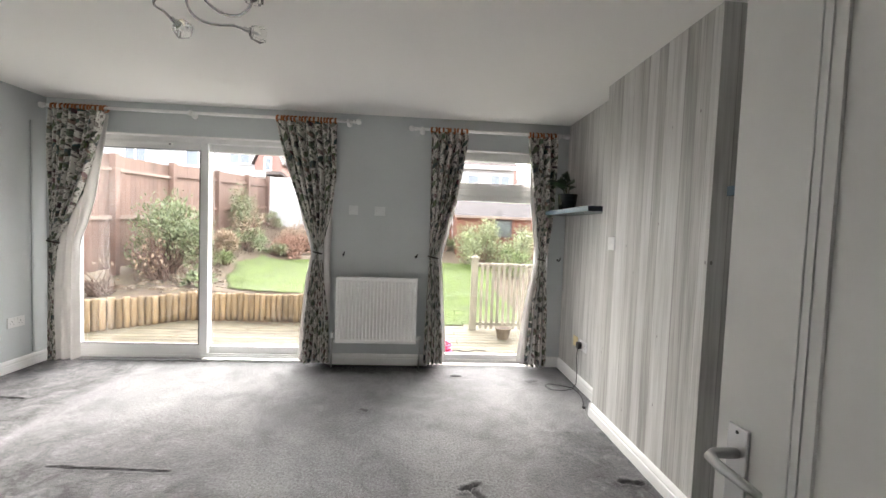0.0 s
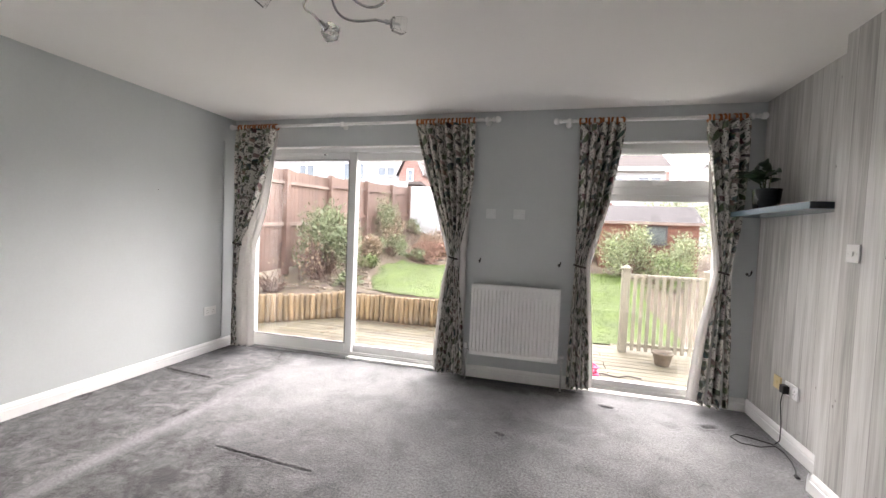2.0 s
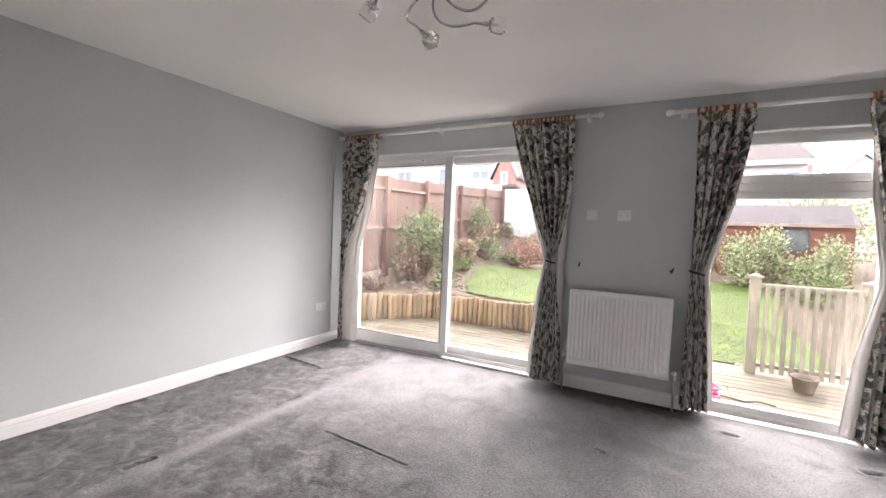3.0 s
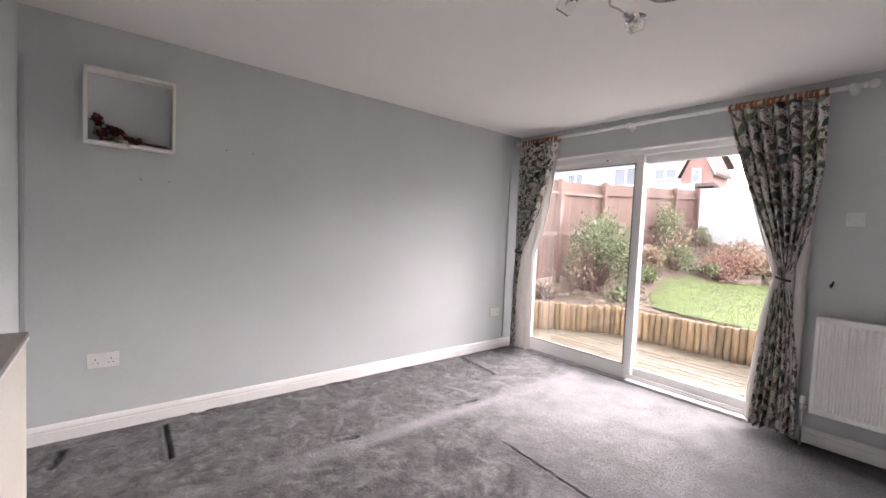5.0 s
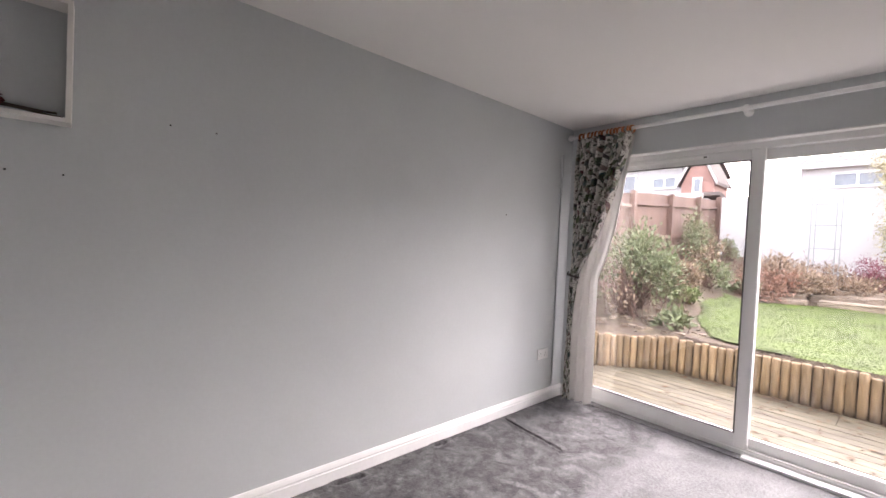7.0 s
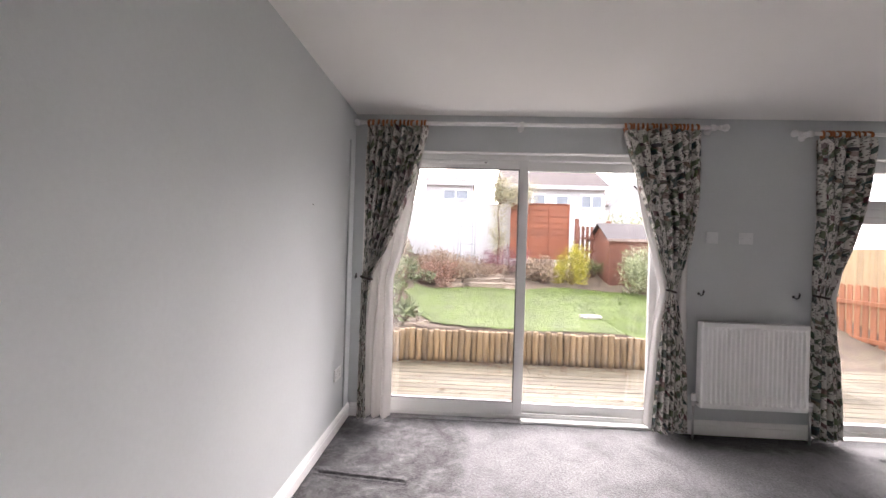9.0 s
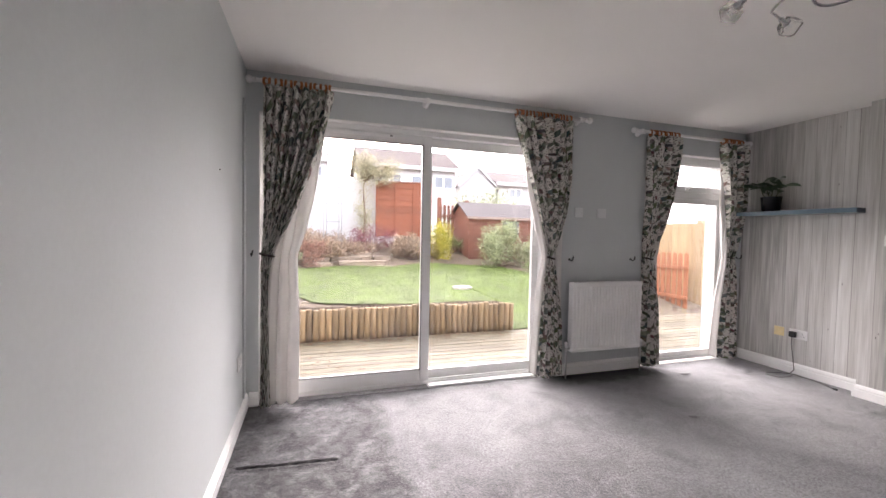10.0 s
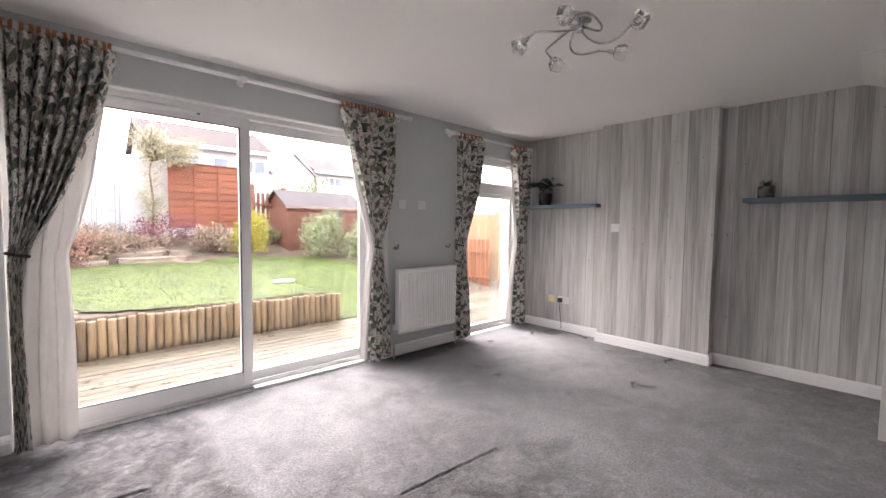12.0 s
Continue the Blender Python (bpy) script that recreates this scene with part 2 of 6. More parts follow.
def carpet_mat():
    m = bpy.data.materials.new("grey_carpet")
    n, l, b = nodes_of(m)
    co = n.new("ShaderNodeTexCoord")
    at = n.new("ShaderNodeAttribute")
    at.attribute_name = "wear_and_shade"

    def nz(s, d=4, dist=0.0):
        t = n.new("ShaderNodeTexNoise")
        t.inputs["Scale"].default_value, t.inputs["Detail"].default_value, t.inputs["Distortion"].default_value = s, d, dist
        l.new(co.outputs["Object"], t.inputs["Vector"])
        return t.outputs["Fac"]
    patch = math_node(n, l, "ADD", math_node(n, l, "MULTIPLY", nz(6.5, 12, 1.1), 0.62), math_node(n, l, "MULTIPLY", nz(26.0, 8, 0.6), 0.38))
    big = nz(1.1, 4, 0.8)
    tuft = nz(260, 3)
    crumb = nz(75, 5)
    speck = n.new("ShaderNodeTexVoronoi")
    speck.inputs["Scale"].default_value = 38
    l.new(co.outputs["Object"], speck.inputs["Vector"])
    fleck = math_node(n, l, "MULTIPLY", math_node(n, l, "LESS_THAN", speck.outputs["Distance"], 0.16), math_node(n, l, "GREATER_THAN", nz(9, 3), 0.5))
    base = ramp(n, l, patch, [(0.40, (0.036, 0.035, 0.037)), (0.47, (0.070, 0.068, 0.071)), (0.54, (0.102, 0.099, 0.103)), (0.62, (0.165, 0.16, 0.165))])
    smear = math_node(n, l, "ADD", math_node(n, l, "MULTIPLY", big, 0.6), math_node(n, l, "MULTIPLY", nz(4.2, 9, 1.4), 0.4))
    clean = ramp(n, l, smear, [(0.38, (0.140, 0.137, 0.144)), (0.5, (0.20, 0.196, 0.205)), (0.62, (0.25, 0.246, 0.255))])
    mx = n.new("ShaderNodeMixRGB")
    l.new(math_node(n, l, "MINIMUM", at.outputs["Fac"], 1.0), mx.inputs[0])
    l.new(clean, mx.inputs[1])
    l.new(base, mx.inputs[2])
    k = math_node(n, l, "ADD", math_node(n, l, "MULTIPLY", tuft, 1.5), math_node(n, l, "MULTIPLY", crumb, 1.9))
    k = math_node(n, l, "SUBTRACT", k, 0.70)
    k = math_node(n, l, "SUBTRACT", k, math_node(n, l, "MULTIPLY", fleck, 0.30))
    # values above 1 darken further: the shade painted on the carpet below the pier
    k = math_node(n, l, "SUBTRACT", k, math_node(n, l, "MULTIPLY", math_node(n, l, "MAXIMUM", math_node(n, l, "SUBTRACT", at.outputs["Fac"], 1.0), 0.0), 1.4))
    v = n.new("ShaderNodeVectorMath")
    v.operation = "SCALE"
    l.new(mx.outputs[0], v.inputs[0])
    l.new(k, v.inputs["Scale"])
    l.new(v.outputs[0], b.inputs["Base Color"])
    b.inputs["Roughness"].default_value = 0.95
    b.inputs["Specular IOR Level"].default_value = 0.1
    b.inputs["Sheen Weight"].default_value = 0.25
    bp = n.new("ShaderNodeBump")
    bp.inputs["Strength"].default_value, bp.inputs["Distance"].default_value = 0.55, 0.006
    l.new(k, bp.inputs["Height"])
    l.new(bp.outputs[0], b.inputs["Normal"])
    return m


def floral():
    """Cream cloth with a crowded print of pointed teal, green and plum leaves."""
    m = bpy.data.materials.new("floral_curtain")
    n, l, b = nodes_of(m)
    uv = n.new("ShaderNodeUVMap")
    wob = n.new("ShaderNodeTexNoise")
    wob.inputs["Scale"].default_value = 9
    l.new(uv.outputs[0], wob.inputs["Vector"])
    bent = n.new("ShaderNodeVectorMath")
    bent.operation = "MULTIPLY_ADD"
    l.new(wob.outputs["Color"], bent.inputs[0])
    bent.inputs[1].default_value = (0.07, 0.07, 0)
    l.new(uv.outputs[0], bent.inputs[2])

    def leaves(scale, turn, slim, off):
        r = n.new("ShaderNodeVectorRotate")
        r.rotation_type = "Z_AXIS"
        r.inputs["Angle"].default_value = radians(turn)
        l.new(bent.outputs[0], r.inputs["Vector"])
        a = n.new("ShaderNodeVectorMath")
        a.operation = "MULTIPLY_ADD"
        l.new(r.outputs[0], a.inputs[0])
        a.inputs[1].default_value = (scale, scale * slim, 1)
        a.inputs[2].default_value = (off, off * 0.7, 0)
        t = n.new("ShaderNodeTexVoronoi")
        t.voronoi_dimensions, t.distance = "2D", "MANHATTAN" if slim < 1 else "EUCLIDEAN"
        t.inputs["Scale"].default_value = 1.0
        l.new(a.outputs[0], t.inputs["Vector"])
        return t
    cur = None
    for scale, turn, slim, off, thr, stops in (
        (17, 32, 0.42, 0.0, 0.35, [(0.0, (0.025, 0.05, 0.055)), (0.30, (0.05, 0.10, 0.11)), (0.55, (0.09, 0.125, 0.05)), (0.80, (0.20, 0.24, 0.15)), (1.0, (0.03, 0.04, 0.035))]),
        (20, -36, 0.45, 3.3, 0.31, [(0.0, (0.17, 0.055, 0.07)), (0.3, (0.04, 0.075, 0.08)), (0.55, (0.11, 0.13, 0.07)), (0.8, (0.36, 0.22, 0.19)), (1.0, (0.03, 0.045, 0.04))]),
        (29, 8, 0.5, 7.1, 0.25, [(0.0, (0.03, 0.045, 0.035)), (0.6, (0.16, 0.20, 0.15)), (1.0, (0.12, 0.07, 0.06))]),
        (62, 10, 1.0, 2.7, 0.20, [(0.0, (0.14, 0.04, 0.05)), (1.0, (0.05, 0.07, 0.05))]),
    ):
        t = leaves(scale, turn, slim, off)
        pick = n.new("ShaderNodeSeparateXYZ")
        l.new(t.outputs["Color"], pick.inputs[0])
        c = ramp(n, l, pick.outputs[0], stops)
        mask = math_node(n, l, "LESS_THAN", t.outputs["Distance"], thr)
        vein = math_node(n, l, "MULTIPLY", mask, math_node(n, l, "SUBTRACT", 1.0, math_node(n, l, "MULTIPLY", pick.outputs[1], 0.35)))
        mx = n.new("ShaderNodeMixRGB")
        l.new(vein, mx.inputs[0])
        if cur is None:
            mx.inputs[1].default_value = (0.72, 0.70, 0.65, 1)
        else:
            l.new(cur, mx.inputs[1])
        l.new(c, mx.inputs[2])
        cur = mx.outputs[0]
    l.new(cur, b.inputs["Base Color"])
    b.inputs["Roughness"].default_value = 0.85
    b.inputs["Specular IOR Level"].default_value = 0.2
    weave = n.new("ShaderNodeTexNoise")
    weave.inputs["Scale"].default_value = 260
    l.new(uv.outputs[0], weave.inputs["Vector"])
    bp = n.new("ShaderNodeBump")
    bp.inputs["Strength"].default_value, bp.inputs["Distance"].default_value = 0.25, 0.004
    l.new(weave.outputs["Fac"], bp.inputs["Height"])
    l.new(bp.outputs[0], b.inputs["Normal"])
    return m


def let_light_through(m, share):
    """Thin cloth glows a little with the daylight behind it."""
    n, l, b = nodes_of(m)
    tr = n.new("ShaderNodeBsdfTranslucent")
    mix = n.new("ShaderNodeMixShader")
    mix.inputs[0].default_value = share
    link = b.inputs["Base Color"].links
    if link:
        l.new(link[0].from_socket, tr.inputs["Color"])
    l.new(b.outputs[0], mix.inputs[1])
    l.new(tr.outputs[0], mix.inputs[2])
    l.new(mix.outputs[0], n["Material Output"].inputs[0])


M_PAPER, M_CARPET, M_FLORAL = plank_paper(), carpet_mat(), floral()
let_light_through(M_LINING, 0.2)
let_light_through(M_FLORAL, 0.12)


# ---- builders ----
def thing(name, base, label="", category="", group=""):
    return tagged(pose_set(new(name), base), label, category, group)


def pose_set(ob, base):
    ob.location = base
    return ob


def origin_of(ob):
    p = Vector((0, 0, 0))
    while ob:
        p += ob.location
        ob = ob.parent
    return p


def part(name, bm, material, parent=None, label="", smooth=False):
    """One mesh object from a bmesh in world metres, under a thing or a part."""
    me = bpy.data.meshes.new(name)
    if parent is not None:
        o = origin_of(parent)
        bmesh.ops.translate(bm, vec=-o, verts=bm.verts)
    bm.normal_update()
    bm.to_mesh(me)
    bm.free()
    for mm in material if isinstance(material, (list, tuple)) else [material]:
        me.materials.append(mm)
    if smooth:
        me.shade_smooth()
    ob = new(name, me)
    if parent is not None:
        ob.parent = parent
    if label:
        ob["label"] = label
    return ob


def box(bm, lo, hi, bevel=0.0, m=None):
    vs = [bm.verts.new((x, y, z)) for z in (lo[2], hi[2]) for y in (lo[1], hi[1]) for x in (lo[0], hi[0])]
    fs = [bm.faces.new([vs[i] for i in f]) for f in ((0, 2, 3, 1), (4, 5, 7, 6), (0, 1, 5, 4), (2, 6, 7, 3), (0, 4, 6, 2), (1, 3, 7, 5))]
    if m is not None:
        bmesh.ops.transform(bm, matrix=m, verts=vs)
    if bevel:
        es = {e for f in fs for e in f.edges}
        bmesh.ops.bevel(bm, geom=list(es), offset=bevel, segments=2, affect="EDGES", profile=0.6)
    return vs


def boxes(items, bevel=0.0):
    bm = bmesh.new()
    for lo, hi in items:
        box(bm, lo, hi, bevel)
    return bm


def tube(bm, pts, radii, seg=8, caps=True):
    pts = [Vector(p) for p in pts]
    if isinstance(radii, (int, float)):
        radii = [radii] * len(pts)
    rings, ref = [], None
    for i, p in enumerate(pts):
        d = (pts[min(i + 1, len(pts) - 1)] - pts[max(i - 1, 0)]).normalized()
        if ref is None or abs(ref.dot(d)) > 0.95:
            ref = Vector((0, 0, 1)) if abs(d.z) < 0.9 else Vector((1, 0, 0))
        a = (ref - d * ref.dot(d)).normalized()
        ref = a
        c = d.cross(a)
        rings.append([bm.verts.new(p + (a * math.cos(k * 2 * math.pi / seg) + c * math.sin(k * 2 * math.pi / seg)) * radii[i]) for k in range(seg)])
    for r, s in zip(rings, rings[1:]):
        for k in range(seg):
            bm.faces.new((r[k], r[(k + 1) % seg], s[(k + 1) % seg], s[k]))
    if caps:
        bm.faces.new(list(reversed(rings[0])))
        bm.faces.new(rings[-1])


def lathe(bm, centre, profile, seg=20, axis="z"):
    """profile: (radius, along) pairs."""
    c = Vector(centre)
    rings = []
    for r, h in profile:
        ring = []
        for k in range(seg):
            a = 2 * math.pi * k / seg
            u, v = max(r, 1e-4) * math.cos(a), max(r, 1e-4) * math.sin(a)
            ring.append(bm.verts.new(c + Vector({"z": (u, v, h), "x": (h, u, v), "y": (v, h, u)}[axis])))
        rings.append(ring)
    for r, s in zip(rings, rings[1:]):
        for k in range(seg):
            bm.faces.new((r[k], r[(k + 1) % seg], s[(k + 1) % seg], s[k]))
    bm.faces.new(list(reversed(rings[0])))
    bm.faces.new(rings[-1])


def structure(name, bm, material, label=""):
    return tagged(part(name, bm, material), label, kind="structure")


def extrude_profile(bm, prof, a, b, out):
    """A straight moulding from a to b (points on the floor line); prof: (depth, height); out: unit vector into the room."""
    a, b, out = Vector(a), Vector(b), Vector(out)
    r = [[bm.verts.new(p + out * d + Vector((0, 0, h))) for d, h in prof] for p in (a, b)]
    k = len(prof)
    for i in range(k):
        bm.faces.new((r[0][i], r[0][(i + 1) % k], r[1][(i + 1) % k], r[1][i]))
    bm.faces.new(list(reversed(r[0])))
    bm.faces.new(r[1])
    bmesh.ops.recalc_face_normals(bm, faces=bm.faces)


# ---- room shell ----
XL, H = -4.77, 2.36
YB = -3.96
BX, BY0, BY1, AY = -0.13, -1.07, -2.14, -3.03
D1 = (-4.69, -2.32, 2.085)
D2 = (-1.30, -0.155, 2.085)
WT = 0.30
structure("wall_west", boxes([((XL - 0.2, YB - 0.15, -0.1), (XL, WT, H))]), M_WALL, "pale blue-grey painted plaster wall")
structure("wall_north", boxes([
    ((XL, 0, -0.1), (D1[0], WT, H)),
    ((D1[1], 0, -0.1), (D2[0], WT, H)),
    ((D2[1], 0, -0.1), (0.0, WT, H)),
    ((D1[0], 0, D1[2]), (D1[1], WT, H)),
    ((D2[0], 0, D2[2]), (D2[1], WT, H)),
]), M_WALL, "grey painted wall round two glazed doors")
structure("wall_east", boxes([
    ((0, BY0, -0.1), (0.3, WT, H)),
    ((BX, BY1, -0.1), (0.3, BY0, H)),
    ((0, YB - 0.15, -0.1), (0.3, BY1, H)),
]), M_PAPER, "wall with a shallow breast, papered in printed grey planks")
bm = bmesh.new()
vs = [bm.verts.new(p) for x in (-0.80, -0.0005) for p in ((x, AY, H), (x, YB + 0.0005, H), (x, YB + 0.0005, 1.98))]
for f in ((0, 1, 2), (3, 5, 4), (0, 2, 5, 3), (0, 3, 4, 1), (1, 4, 5, 2)):
    bm.faces.new([vs[k] for k in f])
bmesh.ops.recalc_face_normals(bm, faces=bm.faces)
structure("stair_soffit", bm, M_CEIL, "sloping painted underside of the stairs")
DX0, DX1 = -1.80, -0.90
structure("wall_south", boxes([
    ((XL, YB - 0.15, -0.1), (DX0, YB, H)),
    ((DX1, YB - 0.15, -0.1), (0.0, YB, H)),
    ((DX0, YB - 0.15, 2.03), (DX1, YB, H)),
]), M_WALL, "pale grey painted wall with a doorway")
structure("wall_hall", boxes([
    ((DX0 - 0.5, YB - 1.5, -0.1), (DX0 - 0.4, YB - 0.15, H)),
    ((DX1 + 0.4, YB - 1.5, -0.1), (DX1 + 0.5, YB - 0.15, H)),
    ((DX0 - 0.5, YB - 1.6, -0.1), (DX1 + 0.5, YB - 1.5, H)),
]), M_WALL, "plain painted hall walls")
structure("ceiling", boxes([((XL - 0.2, YB - 1.6, H), (1.05, WT, H + 0.2))]), M_CEIL, "matt off-white plaster ceiling")
structure("floor_hall", boxes([((DX0 - 0.5, YB - 1.6, -0.12), (DX1 + 0.5, YB - 0.004, -0.004))]), M_CARPET, "grey carpet of the hall")


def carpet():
    """The fitted carpet: a fine sheet with the dents that furniture left, plus an added shade groove."""
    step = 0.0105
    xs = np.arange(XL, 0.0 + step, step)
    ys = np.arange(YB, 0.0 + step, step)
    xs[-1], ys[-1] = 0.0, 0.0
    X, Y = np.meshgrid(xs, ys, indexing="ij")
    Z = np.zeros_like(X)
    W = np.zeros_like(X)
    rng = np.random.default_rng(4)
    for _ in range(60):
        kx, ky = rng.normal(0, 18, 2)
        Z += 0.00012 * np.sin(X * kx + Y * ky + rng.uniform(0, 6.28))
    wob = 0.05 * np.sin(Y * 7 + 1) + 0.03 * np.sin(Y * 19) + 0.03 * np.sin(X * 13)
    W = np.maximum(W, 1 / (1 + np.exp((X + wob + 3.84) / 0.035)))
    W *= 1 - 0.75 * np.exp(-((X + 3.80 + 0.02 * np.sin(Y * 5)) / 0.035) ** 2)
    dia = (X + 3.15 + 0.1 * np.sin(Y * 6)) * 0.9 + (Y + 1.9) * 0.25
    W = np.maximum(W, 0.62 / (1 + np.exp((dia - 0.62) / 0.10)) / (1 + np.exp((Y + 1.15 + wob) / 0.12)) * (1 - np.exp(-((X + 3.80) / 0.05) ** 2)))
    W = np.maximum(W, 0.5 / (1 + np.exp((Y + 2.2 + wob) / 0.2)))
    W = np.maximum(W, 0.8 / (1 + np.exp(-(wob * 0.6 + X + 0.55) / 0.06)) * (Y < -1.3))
    # darker band along the whole north wall
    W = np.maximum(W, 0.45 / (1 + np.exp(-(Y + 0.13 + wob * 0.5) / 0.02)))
    # painted shade: dark under the radiator and along the foot of the pier
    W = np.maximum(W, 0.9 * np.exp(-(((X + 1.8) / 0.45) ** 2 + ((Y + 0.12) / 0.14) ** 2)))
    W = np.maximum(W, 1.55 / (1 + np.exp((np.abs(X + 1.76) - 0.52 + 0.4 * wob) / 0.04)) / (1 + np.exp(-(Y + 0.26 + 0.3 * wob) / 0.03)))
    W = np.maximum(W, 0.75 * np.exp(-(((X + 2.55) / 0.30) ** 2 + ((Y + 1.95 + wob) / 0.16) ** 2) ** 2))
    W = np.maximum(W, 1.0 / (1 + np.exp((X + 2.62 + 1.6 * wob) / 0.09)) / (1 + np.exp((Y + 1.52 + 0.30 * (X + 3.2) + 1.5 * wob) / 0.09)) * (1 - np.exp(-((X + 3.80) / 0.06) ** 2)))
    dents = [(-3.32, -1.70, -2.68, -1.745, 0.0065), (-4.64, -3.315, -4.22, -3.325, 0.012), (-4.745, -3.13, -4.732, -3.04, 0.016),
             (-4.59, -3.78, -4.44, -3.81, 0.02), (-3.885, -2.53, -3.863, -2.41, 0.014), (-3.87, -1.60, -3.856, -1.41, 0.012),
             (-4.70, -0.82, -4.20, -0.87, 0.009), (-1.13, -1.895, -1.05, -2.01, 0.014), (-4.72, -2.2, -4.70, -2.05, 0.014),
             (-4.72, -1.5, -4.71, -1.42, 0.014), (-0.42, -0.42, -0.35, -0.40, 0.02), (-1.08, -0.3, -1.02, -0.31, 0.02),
             # first entry is an added groove by the pier skirting, for a dark gap
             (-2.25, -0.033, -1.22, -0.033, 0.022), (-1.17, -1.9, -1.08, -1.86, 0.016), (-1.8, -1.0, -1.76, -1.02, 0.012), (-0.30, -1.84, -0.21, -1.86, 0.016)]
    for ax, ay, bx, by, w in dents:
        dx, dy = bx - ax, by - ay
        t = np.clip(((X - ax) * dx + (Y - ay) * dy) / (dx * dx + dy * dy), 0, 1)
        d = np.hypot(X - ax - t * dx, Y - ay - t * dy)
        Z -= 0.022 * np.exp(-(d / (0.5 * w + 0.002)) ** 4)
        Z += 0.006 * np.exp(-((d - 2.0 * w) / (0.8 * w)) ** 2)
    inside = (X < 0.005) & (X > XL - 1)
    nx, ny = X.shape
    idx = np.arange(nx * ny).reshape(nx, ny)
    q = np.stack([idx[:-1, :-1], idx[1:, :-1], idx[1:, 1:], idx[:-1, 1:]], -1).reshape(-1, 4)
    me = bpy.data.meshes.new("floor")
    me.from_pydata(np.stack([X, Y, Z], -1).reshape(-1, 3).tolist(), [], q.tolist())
    a = me.attributes.new("wear_and_shade", "FLOAT", "POINT")
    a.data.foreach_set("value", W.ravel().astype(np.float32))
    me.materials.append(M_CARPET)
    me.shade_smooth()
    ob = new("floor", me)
    tagged(ob, "worn grey cut-pile carpet with dents, darker flattened patches and painted shade by the pier", kind="structure")


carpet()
structure("floor_reveal", boxes([((D1[0] + 0.009, -0.006, -0.03), (-3.421, 0.0695, 0.006))], 0.002), M_CARPET, "grey carpet run up to the sliding door")
structure("floor_slab", boxes([((XL - 0.2, YB - 0.15, -0.3), (1.05, WT - 0.002, -0.035))]), M_BRICK)

SK = [(0, 0), (0.018, 0), (0.018, 0.066), (0.0135, 0.069), (0.0135, 0.075), (0.016, 0.080), (0.012, 0.094), (0.006, 0.104), (0, 0.107)]


def skirting(runs):
    bm = bmesh.new()
    for a, b, out in runs:
        extrude_profile(bm, SK, (*a, -0.006), (*b, -0.006), (*out, 0))
    structure("baseboard", bm, M_TRIM, "white gloss moulded skirting board")


e = 0.018
skirting([((XL, YB), (XL, 0), (1, 0))])
skirting([((XL + e, 0), (D1[0] - 0.0, 0), (0, -1)), ((D1[1], 0), (D2[0], 0), (0, -1)), ((D2[1], 0), (-e, 0), (0, -1))])
skirting([((0, 0), (0, BY0 + e), (-1, 0)), ((BX - e, BY0), (0, BY0), (0, 1)), ((BX, BY0), (BX, BY1), (-1, 0)), ((BX - e, BY1), (-e, BY1), (0, -1)), ((0, BY1), (0, YB), (-1, 0))])
skirting([((XL + e, YB), (DX0 - 0.08, YB), (0, 1)), ((DX1 + 0.08, YB), (-e, YB), (0, 1))])


# ---- sliding door and glazed door ----
def frame_rect(bm, x0, x1, z0, z1, w, y0, y1, bevel=0.004, wt=None, wb=None):
    wt, wb = wt or w, wb or w
    for lo, hi in (((x0, y0, z0), (x0 + w, y1, z1)), ((x1 - w, y0, z0), (x1, y1, z1)), ((x0 + w, y0, z0), (x1 - w, y1, z0 + wb)), ((x0 + w, y0, z1 - wt), (x1 - w, y1, z1))):
        box(bm, lo, hi, bevel)


def pane(parent, x0, x1, z0, z1, y, name="pane"):
    ob = part(name, boxes([((x0, y, z0), (x1, y + 0.006, z1))]), M_CLEAR, parent)
    ob.visible_shadow = False
    return ob


def sliding_door():
    d = thing("door_1", (-3.5, 0.12, 0), "white plastic double-glazed sliding patio door, closed", "patio door")
    d["kind"] = "structure"
    x0, x1, zt = D1[0] + 0.002, D1[1] - 0.002, 2.082
    bm = bmesh.new()
    frame_rect(bm, x0, x1, 0.0, zt, 0.05, 0.07, 0.19, wt=0.045, wb=0.035)
    box(bm, (x0 + 0.05, 0.075, 0.035), (x1 - 0.05, 0.085, 0.05))
    part("frame", bm, M_UPVC, d)
    bm = bmesh.new()
    frame_rect(bm, x0 + 0.05, -3.405, 0.045, zt - 0.045, 0.075, 0.075, 0.115, 0.006, wt=0.075, wb=0.09)
    s = part("sliding_sash", bm, M_UPVC, d)
    bm = bmesh.new()
    frame_rect(bm, x0 + 0.122, -3.477, 0.132, zt - 0.117, 0.008, 0.071, 0.079, 0)
    part("seal", bm, M_RUBBER, s)
    pane(s, x0 + 0.125, -3.48, 0.135, zt - 0.12, 0.094)
    bm = bmesh.new()
    frame_rect(bm, -3.47, x1 - 0.05, 0.035, zt - 0.045, 0.06, 0.13, 0.17, 0.006, wt=0.07, wb=0.075)
    s2 = part("fixed_sash", bm, M_UPVC, d)
    pane(s2, -3.415, x1 - 0.11, 0.105, zt - 0.11, 0.148)
    part("vent", boxes([((-4.45, 0.062, 2.0), (-3.72, 0.075, 2.022))], 0.003), M_TRIM, d, "slim trickle vent")
    part("vent_knob", boxes([((-3.755, 0.055, 2.006), (-3.735, 0.062, 2.016))], 0.002), M_RUBBER, d)
    part("threshold", boxes([((-3.42, 0.0, -0.01), (x1 - 0.001, 0.07, 0.020))], 0.004), M_UPVC, d, "white threshold strip")


sliding_door()


